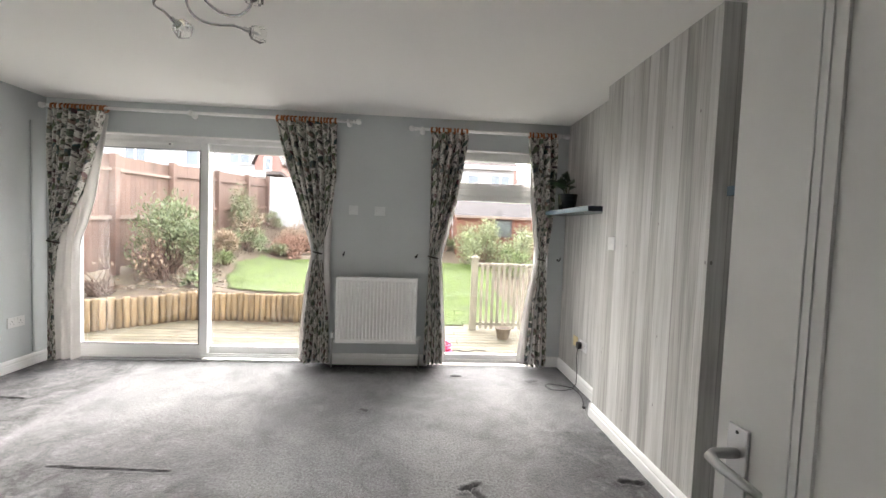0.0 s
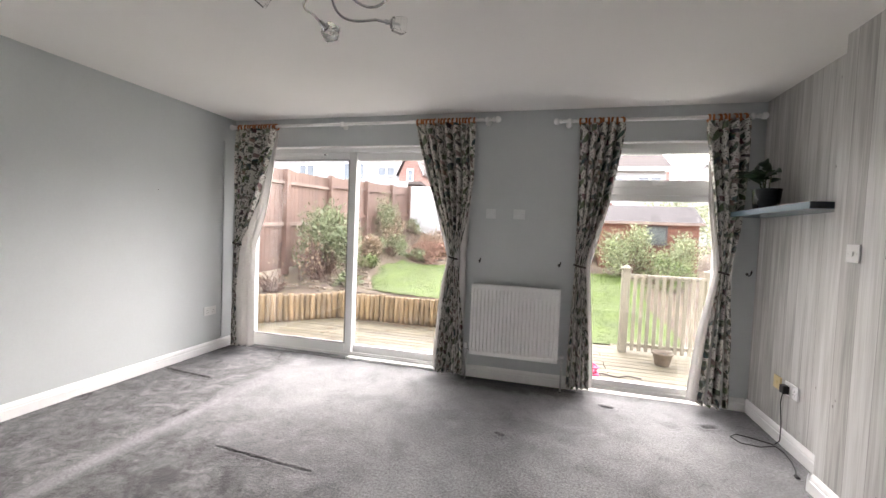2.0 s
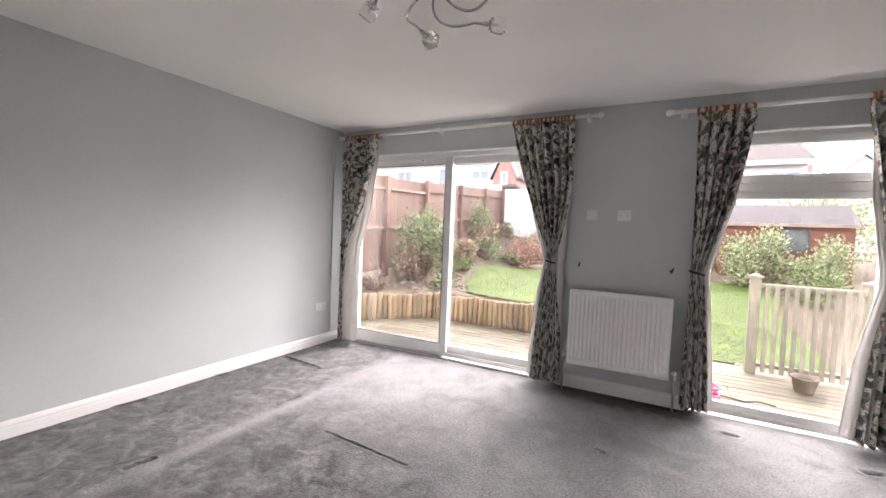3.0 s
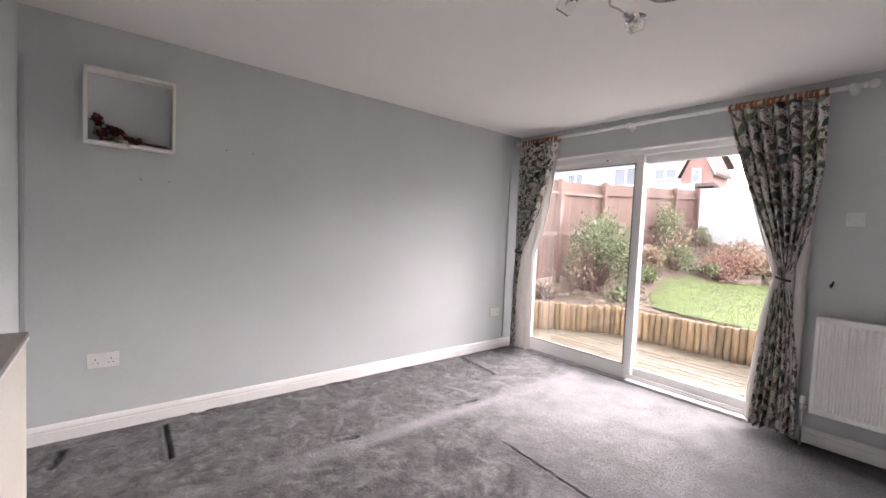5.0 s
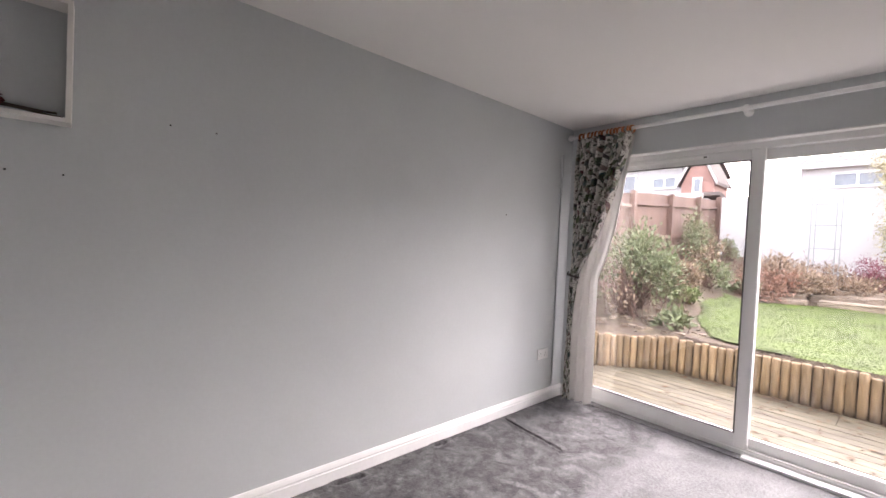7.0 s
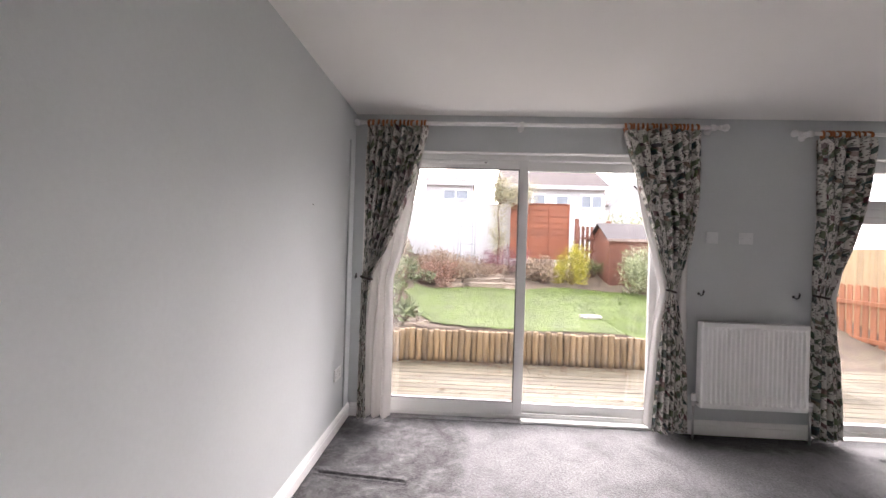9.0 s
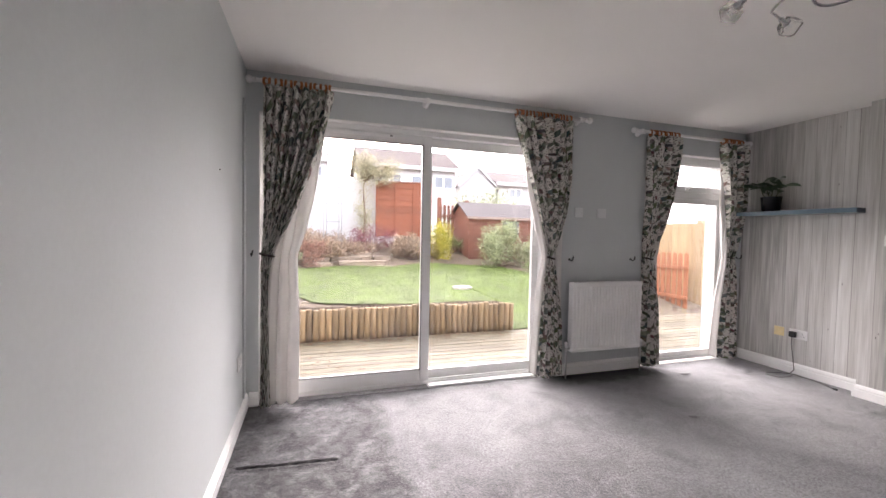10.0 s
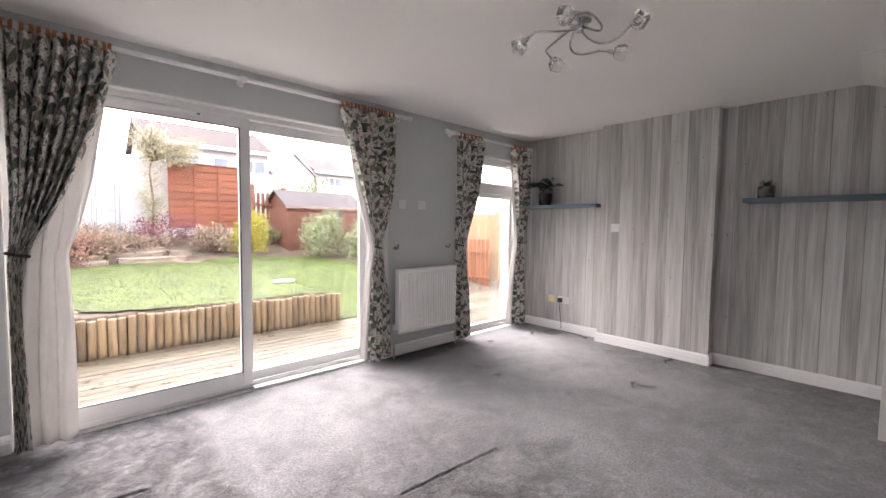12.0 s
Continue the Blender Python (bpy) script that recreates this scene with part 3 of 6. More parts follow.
def glazed_door():
    d = thing("door_2", (-0.73, 0.12, 0), "white plastic full-height window with an opening top light", "window")
    d["kind"] = "structure"
    x0, x1, zt = D2[0] + 0.002, D2[1] - 0.002, 2.082
    bm = bmesh.new()
    frame_rect(bm, x0, x1, 0.0, zt, 0.055, 0.07, 0.15, wt=0.04, wb=0.035)
    box(bm, (x0 + 0.055, 0.07, 1.66), (x1 - 0.055, 0.15, 1.72), 0.004)
    part("frame", bm, M_UPVC, d)
    bm = bmesh.new()
    frame_rect(bm, x0 + 0.055, x1 - 0.055, 0.035, 1.66, 0.05, 0.082, 0.14, 0.005)
    lo = part("lower_sash", bm, M_UPVC, d)
    pane(lo, x0 + 0.10, x1 - 0.10, 0.08, 1.615, 0.11)
    bm = bmesh.new()
    frame_rect(bm, x0 + 0.055, x1 - 0.055, 1.72, zt - 0.04, 0.05, 0.055, 0.12, 0.005, wb=0.06)
    hi = part("top_light", bm, M_UPVC, d)
    pane(hi, x0 + 0.10, x1 - 0.10, 1.775, 1.995, 0.09)
    bm = boxes([((-0.74, 0.03, 1.735), (-0.66, 0.055, 1.765))], 0.006)
    box(bm, (-0.72, 0.012, 1.742), (-0.60, 0.03, 1.758), 0.005)
    part("handle", bm, M_UPVC, hi)


glazed_door()
for nm, D in (("reveal_1", D1), ("reveal_2", D2)):
    x0, x1, zt = D
    structure("trim", boxes([((x0 + 0.001, 0.003, 0), (x0 + 0.008, 0.07, zt)), ((x1 - 0.008, 0.003, 0), (x1 - 0.001, 0.07, zt)), ((x0 + 0.008, 0.003, zt - 0.008), (x1 - 0.008, 0.07, zt - 0.001))]), M_REVEAL, "white painted window reveal")


# ---- curtain poles, rings, curtains ----
def pole(x0, x1, z, brackets, y=-0.075):
    p = thing("curtain_pole", ((x0 + x1) / 2, y, z), "white painted wooden curtain pole with ball finials", "curtain pole")
    bm = bmesh.new()
    tube(bm, [(x0 + 0.04, y, z), (x1 - 0.04, y, z)], 0.0145, 16)
    part("rod", bm, M_TRIM, p, smooth=True)
    for x, s in ((x0, 1), (x1, -1)):
        bm = bmesh.new()
        lathe(bm, (x, y, z), [(0.002, -0.001), (0.014, 0.001), (0.024, 0.010), (0.027, 0.024), (0.023, 0.037), (0.013, 0.045), (0.012, 0.049), (0.019, 0.052), (0.019, 0.062), (0.015, 0.068)] if s > 0 else [(0.015, -0.068), (0.019, -0.062), (0.019, -0.052), (0.012, -0.049), (0.013, -0.045), (0.023, -0.037), (0.027, -0.024), (0.024, -0.010), (0.014, -0.001), (0.002, 0.001)], 16, "x")
        part("finial", bm, M_TRIM, p, smooth=True)
    for x in brackets:
        bm = bmesh.new()
        lathe(bm, (x, 0, z - 0.012), [(0.026, -0.002), (0.026, -0.01), (0.012, -0.016), (0.010, y), (0.018, y - 0.012), (0.018, y - 0.022)][::-1], 14, "y")
        lathe(bm, (x, y, z), [(0.021, -0.012), (0.023, -0.008), (0.023, 0.008), (0.021, 0.012)], 16, "x")
        part("bracket", bm, M_TRIM, p, smooth=True)


pole(-4.765, -1.985, 2.272, (-4.60, -3.49, -2.10))
pole(-1.545, -0.025, 2.238, (-1.42, -0.13))


def profile_at(z, keys):
    """keys: (z, left, right, depth) from the top down."""
    for (z0, *a), (z1, *b) in zip(keys, keys[1:]):
        if z <= z0 and z >= z1:
            t = (z0 - z) / (z0 - z1)
            return [p + (q - p) * t for p, q in zip(a, b)]
    return list(keys[-1][1:]) if z < keys[-1][0] else list(keys[0][1:])


def cloth(name, keys, y, folds, material, parent, phase=0.0, cloth_width=0.9, rows=90, amp=1.0, label=""):
    bm = bmesh.new()
    uvl = bm.loops.layers.uv.new("UVMap")
    cols = folds * 10
    grid = []
    ztop, zbot = keys[0][0], keys[-1][0]
    rng = random.Random(name + str(folds) + str(keys[0][1]))
    jit = [rng.uniform(-0.3, 0.3) for _ in range(folds + 2)]
    for i in range(rows + 1):
        f = i / rows
        z = ztop + (zbot - ztop) * f
        l, r, dep = profile_at(z, keys)
        yc = y if isinstance(y, float) else profile_at(z, y)[0]
        row = []
        for j in range(cols + 1):
            u = j / cols
            k = u * folds
            ph = 2 * math.pi * k + jit[int(k)] * 2 + phase + 0.5 * math.sin(3 * z + k)
            wv = 1.15 * math.sin(ph) + 0.4 * math.sin(2.1 * ph + 1.3 + z * 2)
            x = l + (r - l) * (u + 0.35 / folds * math.cos(ph) / 3)
            yy = yc + dep * 0.9 * wv * amp * (0.75 + 0.35 * math.sin(5.1 * k + 1))
            zz = z + (0.006 * math.sin(j * 0.7) if i == rows else 0)
            row.append((bm.verts.new((x, min(yy, -0.004), zz)), (u * cloth_width, z)))
        grid.append(row)
    for a, b in zip(grid, grid[1:]):
        for j in range(cols):
            q = (a[j], a[j + 1], b[j + 1], b[j])
            fc = bm.faces.new([v for v, _ in q])
            for lp, (_, t) in zip(fc.loops, q):
                lp[uvl].uv = t
    ob = part(name, bm, material, parent, label, smooth=True)
    so = ob.modifiers.new("thickness", "SOLIDIFY")
    so.thickness, so.offset = 0.003, 0
    return ob


def curtain(keys, lining, folds, tie_z, hook_x, pole_z, label, lining_y=((9.0, -0.05), (-9.0, -0.05)), cloth_y=((9.0, -0.106), (1.6, -0.100), (1.06, -0.045), (0.6, -0.075), (-9.0, -0.09))):
    x0, x1 = keys[0][1], keys[0][2]
    c = thing("curtain", ((x0 + x1) / 2, -0.075, keys[-1][0]), label, "curtain", "curtains at the garden doors")
    cloth("cloth", keys, cloth_y, folds, M_FLORAL, c, cloth_width=folds * 0.12)
    cloth("lining", lining, lining_y, max(3, folds // 3), M_LINING, c, phase=1.0, cloth_width=folds * 0.1, amp=0.7, label="plain white lining")
    # rings
    k = max(6, int((x1 - x0) / 0.031))
    for i in range(k):
        x = x0 + 0.015 + (x1 - x0 - 0.03) * i / (k - 1)
        bm = bmesh.new()
        n1, n2 = 16, 7
        tilt = random.uniform(-0.5, 0.5)
        vs = []
        for a in range(n1):
            A = 2 * math.pi * a / n1
            for b in range(n2):
                B = 2 * math.pi * b / n2
                r = 0.026 + 0.007 * math.cos(B)
                px, py, pz = 0.007 * math.sin(B) * 1.3, r * math.cos(A), r * math.sin(A)
                vs.append(bm.verts.new((x + px + py * tilt, -0.075 + py, pole_z - 0.008 + pz)))
        for a in range(n1):
            for b in range(n2):
                bm.faces.new((vs[a * n2 + b], vs[((a + 1) % n1) * n2 + b], vs[((a + 1) % n1) * n2 + (b + 1) % n2], vs[a * n2 + (b + 1) % n2]))
        bmesh.ops.recalc_face_normals(bm, faces=bm.faces)
        part("ring", bm, M_RING, c, smooth=True)
    # tieback: a braid round the waist and back to the wall hook
    l, r, dep = profile_at(tie_z, keys)
    cx, w = (l + r) / 2, (r - l) / 2 + 0.008
    pts = []
    for a in range(21):
        A = 2 * math.pi * a / 20
        pts.append((cx + w * math.cos(A + math.pi), profile_at(tie_z, cloth_y)[0] - 0.040 * math.sin(A), tie_z + 0.01 * math.cos(A)))
    bm = bmesh.new()
    tube(bm, pts, 0.008, 8)
    part("tieback", bm, M_TIE, c, "dark braided tieback", smooth=True)


curtain([(2.238, -4.655, -4.20, 0.045), (2.20, -4.65, -4.195, 0.05), (1.75, -4.65, -4.31, 0.05), (1.42, -4.645, -4.435, 0.045), (1.23, -4.65, -4.52, 0.04), (1.09, -4.66, -4.59, 0.03), (1.0, -4.665, -4.60, 0.03), (0.85, -4.665, -4.62, 0.03), (0.035, -4.67, -4.60, 0.03)],
        [(2.22, -4.645, -4.21, 0.02), (1.83, -4.645, -4.265, 0.03), (1.50, -4.62, -4.315, 0.03), (1.24, -4.60, -4.38, 0.035), (1.09, -4.595, -4.43, 0.035), (1.0, -4.61, -4.43, 0.035), (0.6, -4.635, -4.42, 0.04), (0.045, -4.64, -4.42, 0.04)],
        8, 1.085, -4.735, 2.272, "floor-length cream curtain printed with dark leaves, tied back, white lining showing", ((9.0, -0.05), (1.5, -0.06), (1.2, -0.085), (1.05, -0.09), (0.8, -0.10), (-9.0, -0.105)), ((9.0, -0.106), (-9.0, -0.106)))
curtain([(2.238, -2.745, -2.20, 0.045), (2.20, -2.735, -2.205, 0.05), (1.75, -2.60, -2.20, 0.05), (1.40, -2.48, -2.245, 0.055), (1.16, -2.405, -2.30, 0.035), (1.06, -2.392, -2.325, 0.025), (0.95, -2.415, -2.305, 0.035), (0.5, -2.46, -2.25, 0.06), (0.04, -2.495, -2.235, 0.06)],
        [(2.24, -2.70, -2.22, 0.02), (1.6, -2.58, -2.22, 0.03), (1.06, -2.42, -2.25, 0.04), (0.8, -2.47, -2.24, 0.04), (0.05, -2.53, -2.25, 0.05)],
        7, 1.06, -2.126, 2.272, "wide floor-length curtain printed with dark leaves, tied back at the waist")
curtain([(2.205, -1.345, -1.005, 0.045), (2.15, -1.34, -1.0, 0.05), (1.75, -1.335, -1.06, 0.05), (1.40, -1.325, -1.14, 0.055), (1.15, -1.32, -1.22, 0.05), (1.05, -1.315, -1.242, 0.04), (0.95, -1.32, -1.225, 0.05), (0.5, -1.335, -1.19, 0.05), (0.04, -1.345, -1.165, 0.05)],
        [(2.20, -1.32, -1.02, 0.02), (1.6, -1.31, -1.07, 0.03), (1.05, -1.29, -1.20, 0.04), (0.05, -1.32, -1.13, 0.05)],
        5, 1.05, -1.445, 2.238, "floor-length curtain printed with dark leaves, tied back beside the radiator")
curtain([(2.205, -0.425, -0.16, 0.045), (2.15, -0.425, -0.155, 0.05), (1.75, -0.37, -0.155, 0.05), (1.40, -0.315, -0.17, 0.055), (1.15, -0.275, -0.195, 0.05), (1.06, -0.268, -0.205, 0.04), (0.95, -0.28, -0.20, 0.05), (0.5, -0.34, -0.18, 0.06), (0.04, -0.375, -0.165, 0.06)],
        [(2.20, -0.40, -0.17, 0.02), (1.6, -0.37, -0.17, 0.03), (1.06, -0.29, -0.20, 0.04), (0.6, -0.38, -0.17, 0.04), (0.05, -0.44, -0.16, 0.05)],
        4, 1.06, -0.06, 2.238, "narrow floor-length curtain printed with dark leaves, tied back in the corner")


def wall_hook(x, z):
    h = thing("tieback_hook", (x, 0, z), "small black metal tieback hook on the wall", "hook", "tieback hooks")
    bm = bmesh.new()
    lathe(bm, (x, 0, z), [(0.010, -0.004), (0.010, -0.001)], 12, "y")
    part("plate", bm, M_DARK, h)
    bm = bmesh.new()
    tube(bm, [(x, -0.003, z), (x + 0.002, -0.03, z - 0.012), (x + 0.006, -0.043, z - 0.004), (x + 0.012, -0.045, z + 0.02), (x + 0.014, -0.04, z + 0.03)], [0.004, 0.004, 0.005, 0.006, 0.004], 8)
    part("arm", bm, M_DARK, h, smooth=True)


for hx, hz in ((-2.126, 1.045), (-1.445, 1.045), (-4.735, 1.085), (-0.06, 1.06)):
    wall_hook(hx, hz)


# ---- radiator ----
def radiator():
    x0, x1, z0, z1, yf = -2.163, -1.42, 0.232, 0.850, -0.133
    r = thing("radiator", ((x0 + x1) / 2, -0.05, z0), "white enamelled double panel radiator on the wall", "radiator")
    # ribbed front panel
    bm = bmesh.new()
    n = 22
    prof = []
    pitch = (x1 - x0 - 0.03) / n
    prof.append((x0, yf + 0.006))
    prof.append((x0 + 0.004, yf))
    for i in range(n):
        a = x0 + 0.015 + i * pitch
        prof += [(a + pitch * 0.12, yf), (a + pitch * 0.3, yf + 0.009), (a + pitch * 0.7, yf + 0.009), (a + pitch * 0.88, yf)]
    prof += [(x1 - 0.004, yf), (x1, yf + 0.006)]
    zs = [z0 + 0.003, z0 + 0.03, z0 + 0.05, z1 - 0.05, z1 - 0.03, z1 - 0.003]
    rows = []
    for zi, z in enumerate(zs):
        rows.append([bm.verts.new((x, (yf if zi in (0, 1, 4, 5) and 1 < k < len(prof) - 2 else y), z)) for k, (x, y) in enumerate(prof)])
    for a, b in zip(rows, rows[1:]):
        for k in range(len(prof) - 1):
            bm.faces.new((a[k], a[k + 1], b[k + 1], b[k]))
    so = part("front_panel", bm, M_RAD, r)
    md = so.modifiers.new("thickness", "SOLIDIFY")
    md.thickness, md.offset = 0.004, -1
    part("back_panel", boxes([((x0 + 0.004, -0.075, z0 + 0.003), (x1 - 0.004, -0.067, z1 - 0.003))], 0.003), M_RAD, r)
    part("side_panel", boxes([((x0 - 0.002, yf + 0.005, z0 + 0.004), (x0 + 0.001, -0.066, z1 - 0.002))], 0.001), M_RAD, r)
    part("side_panel", boxes([((x1 - 0.001, yf + 0.005, z0 + 0.004), (x1 + 0.002, -0.066, z1 - 0.002))], 0.001), M_RAD, r)
    bm = bmesh.new()
    k = int((x1 - x0) / 0.014)
    for i in range(k):
        a = x0 + 0.006 + i * (x1 - x0 - 0.012) / k
        box(bm, (a, yf + 0.01, z1 - 0.008), (a + 0.006, -0.076, z1 - 0.001))
    box(bm, (x0, yf + 0.004, z1 - 0.006), (x1, yf + 0.012, z1))
    box(bm, (x0, -0.076, z1 - 0.006), (x1, -0.068, z1))
    part("top_grille", bm, M_RAD, r)
    for x in (x0 + 0.12, x1 - 0.12):
        part("wall_bracket", boxes([((x - 0.012, -0.067, z0 + 0.02), (x + 0.012, -0.001, z1 - 0.05))]), M_RAD, r)
    for x, s in ((x0, -1), (x1, 1)):
        bm = bmesh.new()
        tube(bm, [(x, -0.10, z0 + 0.03), (x + s * 0.035, -0.10, z0 + 0.03)], 0.009, 10)
        tube(bm, [(x + s * 0.035, -0.10, z0 + 0.045), (x + s * 0.035, -0.10, -0.005)], 0.0075, 10)
        lathe(bm, (x + s * 0.035, -0.10, z0 + 0.02), [(0.011, -0.015), (0.013, -0.01), (0.013, 0.02), (0.011, 0.024)], 12)
        v = part("valve", bm, M_SATIN, r, "plated radiator valve and pipe", smooth=True)
        bm = bmesh.new()
        lathe(bm, (x + s * 0.035, -0.10, z0 + 0.043), [(0.013, 0), (0.017, 0.004), (0.017, 0.045 if s < 0 else 0.02), (0.013, 0.052 if s < 0 else 0.026)], 14)
        part("cap", bm, M_PLASTIC, v, smooth=True)


radiator()


# ---- electrical plates ----
def plate(kind, pos, axis, size, label, material=None, holes=0, rocker=False, category="socket"):
    """axis: 'x+' a plate that faces +x on the west wall, 'x-' one on the east wall, 'y-' one on the north wall."""
    w, h = size
    t = 0.009
    o = thing(kind, pos, label, category)
    rot = {"y-": pose(*pos), "x+": pose(*pos, 0, 0, 90), "x-": pose(*pos, 0, 0, -90)}[axis]
    bm = bmesh.new()
    box(bm, (-w / 2, -t, -h / 2), (w / 2, -0.0005, h / 2), 0.0025)
    bmesh.ops.transform(bm, matrix=rot, verts=bm.verts)
    part("faceplate", bm, material or M_PLASTIC, o)
    for k in range(holes):
        cx = (k - (holes - 1) / 2) * 0.072
        for dx, dz, a, b in ((0, 0.014, 0.0025, 0.0045), (-0.011, -0.008, 0.0035, 0.002), (0.011, -0.008, 0.0035, 0.002)):
            bm = bmesh.new()
            box(bm, (cx + dx - a, -t - 0.0004, dz - b - 0.006), (cx + dx + a, -t + 0.001, dz + b - 0.006))
            bmesh.ops.transform(bm, matrix=rot, verts=bm.verts)
            part("pin_hole", bm, M_DARK, o)
        bm = bmesh.new()
        sx = cx + (0.022 if cx < 0 else -0.022) if holes > 1 else cx
        box(bm, (sx - 0.006, -t - 0.003, 0.018), (sx + 0.006, -t, 0.034), 0.001)
        bmesh.ops.transform(bm, matrix=rot, verts=bm.verts)
        part("switch", bm, material or M_PLASTIC, o)
    if rocker:
        bm = bmesh.new()
        box(bm, (-0.009, -t - 0.004, -0.012), (0.009, -t, 0.012), 0.0015)
        bmesh.ops.transform(bm, matrix=rot, verts=bm.verts)
        part("rocker", bm, material or M_PLASTIC, o)
    for s in (-1, 1):
        bm = bmesh.new()
        sx = s * min(0.060, w / 2 - 0.013) if w > 0.1 else s * 0.030
        lathe(bm, (sx, -t, 0), [(0.0028, -0.0006), (0.0028, 0.0005)], 8, "y")
        bmesh.ops.transform(bm, matrix=rot, verts=bm.verts)
        part("screw", bm, M_SATIN, o)
    return o


plate("double_socket", (XL, -3.613, 0.43), "x+", (0.147, 0.086), "white double wall socket on the grey wall", holes=2)
plate("blank_plate", (XL, -0.30, 0.41), "x+", (0.147, 0.086), "white double wall socket near the corner", holes=2)
plate("light_switch", (BX, -1.237, 1.264), "x-", (0.086, 0.086), "white single light switch on the plank wallpaper", rocker=True, category="switch")
plate("single_socket", (0, -0.41, 0.375), "x-", (0.086, 0.086), "yellowed single outlet plate low on the wall", M_YELLOWED, rocker=True)
plate("double_socket", (0, -0.575, 0.375), "x-", (0.147, 0.086), "white double wall socket with a black plug in it", holes=2)
plate("blank_plate", (-2.043, 0, 1.468), "y-", (0.086, 0.086), "grey-painted blanking plate on the pier", M_PLATE, category="blanking plate")
plate("blank_plate", (-1.797, 0, 1.468), "y-", (0.10, 0.086), "grey-painted blanking plate on the pier", M_PLATE, category="blanking plate")

# plug and flex
fl = thing("power_cable", (-0.05, -0.6, 0), "black plug with a thin cable trailing to the carpet", "cable")
part("plug", boxes([((-0.045, -0.565, 0.345), (-0.0105, -0.515, 0.398))], 0.006), M_DARK, fl)
bm = bmesh.new()
cable = [(-0.035, -0.54, 0.345), (-0.045, -0.545, 0.28), (-0.04, -0.56, 0.15), (-0.05, -0.58, 0.05), (-0.07, -0.56, 0.008), (-0.16, -0.50, 0.006), (-0.25, -0.47, 0.006), (-0.30, -0.52, 0.006), (-0.27, -0.60, 0.006), (-0.17, -0.62, 0.007), (-0.08, -0.60, 0.018), (-0.06, -0.66, 0.008), (-0.07, -0.76, 0.006), (-0.10, -0.86, 0.006), (-0.13, -0.93, 0.007)]
tube(bm, [tuple((Vector(cable[i]) * (1 - t) + Vector(cable[i + 1]) * t)) for i in range(len(cable) - 1) for t in (0, 0.33, 0.66)] + [cable[-1]], 0.0032, 6)
part("flex", bm, M_DARK, fl, smooth=True)
part("connector", boxes([((-0.142, -0.955, 0.001), (-0.122, -0.925, 0.014))], 0.004), M_DARK, fl)

# cable trunking at the two corners of the west wall, screws in it
for y, z1 in ((-0.15, 2.12), (-3.945, 2.105)):
    structure("trim", boxes([((XL, y - 0.008, 0.118), (XL + 0.012, y + 0.008, z1))], 0.002), M_TRUNKING, "slim painted cable trunking")
for y, z in ((-2.983, 1.757), (-2.815, 1.757), (-3.444, 1.510), (-3.30, 1.510), (-0.86, 1.55)):
    s = tagged(new("wall_screw"), "small dark screw still standing in the wall", "screw", "screws in the wall")
    s.location = (XL, y, z)
    bm = bmesh.new()
    lathe(bm, (XL, y, z), [(0.0035, 0.0), (0.0035, 0.004), (0.002, 0.006)], 8, "x")
    part("head", bm, M_DARK, s)


# ---- shelves and their plants ----
def shelf(y0, y1, depth, z, label):
    s = thing("floating_shelf", (-depth / 2, (y0 + y1) / 2, z - 0.02), label, "shelf")
    part("board", boxes([((-depth, y0, z - 0.038), (-0.001, y1, z))], 0.002), M_SHELF, s)
    part("end_cap", boxes([((-depth + 0.001, y0 - 0.004, z - 0.037), (-0.001, y0 - 0.0005, z - 0.001))], 0.001), M_SHELF_END, s, "dark blue end cap")


shelf(-1.064, -0.06, 0.235, 1.525, "blue-grey lacquered floating shelf in the corner")
shelf(-3.52, -2.36, 0.235, 1.525, "long blue-grey floating shelf in the alcove")


def leaf_blade(bm, base, tip, width, up=Vector((0, 0, 1)), droop=0.15):
    base, tip = Vector(base), Vector(tip)
    d = tip - base
    side = d.cross(up)
    side = side.normalized() if side.length > 1e-6 else Vector((1, 0, 0))
    rows = []
    for t, w in ((0, 0.1), (0.25, 0.75), (0.5, 1.0), (0.75, 0.75), (0.93, 0.3), (1.0, 0.03)):
        c = base + d * t + up * (d.length * droop * (t - t * t) * 2)
        nrm = side.cross(d).normalized()
        rows.append((bm.verts.new(c - side * width * w / 2 + nrm * width * 0.12 * w), bm.verts.new(c), bm.verts.new(c + side * width * w / 2 + nrm * width * 0.12 * w)))
    for a, b in zip(rows, rows[1:]):
        bm.faces.new((a[0], a[1], b[1], b[0]))
        bm.faces.new((a[1], a[2], b[2], b[1]))


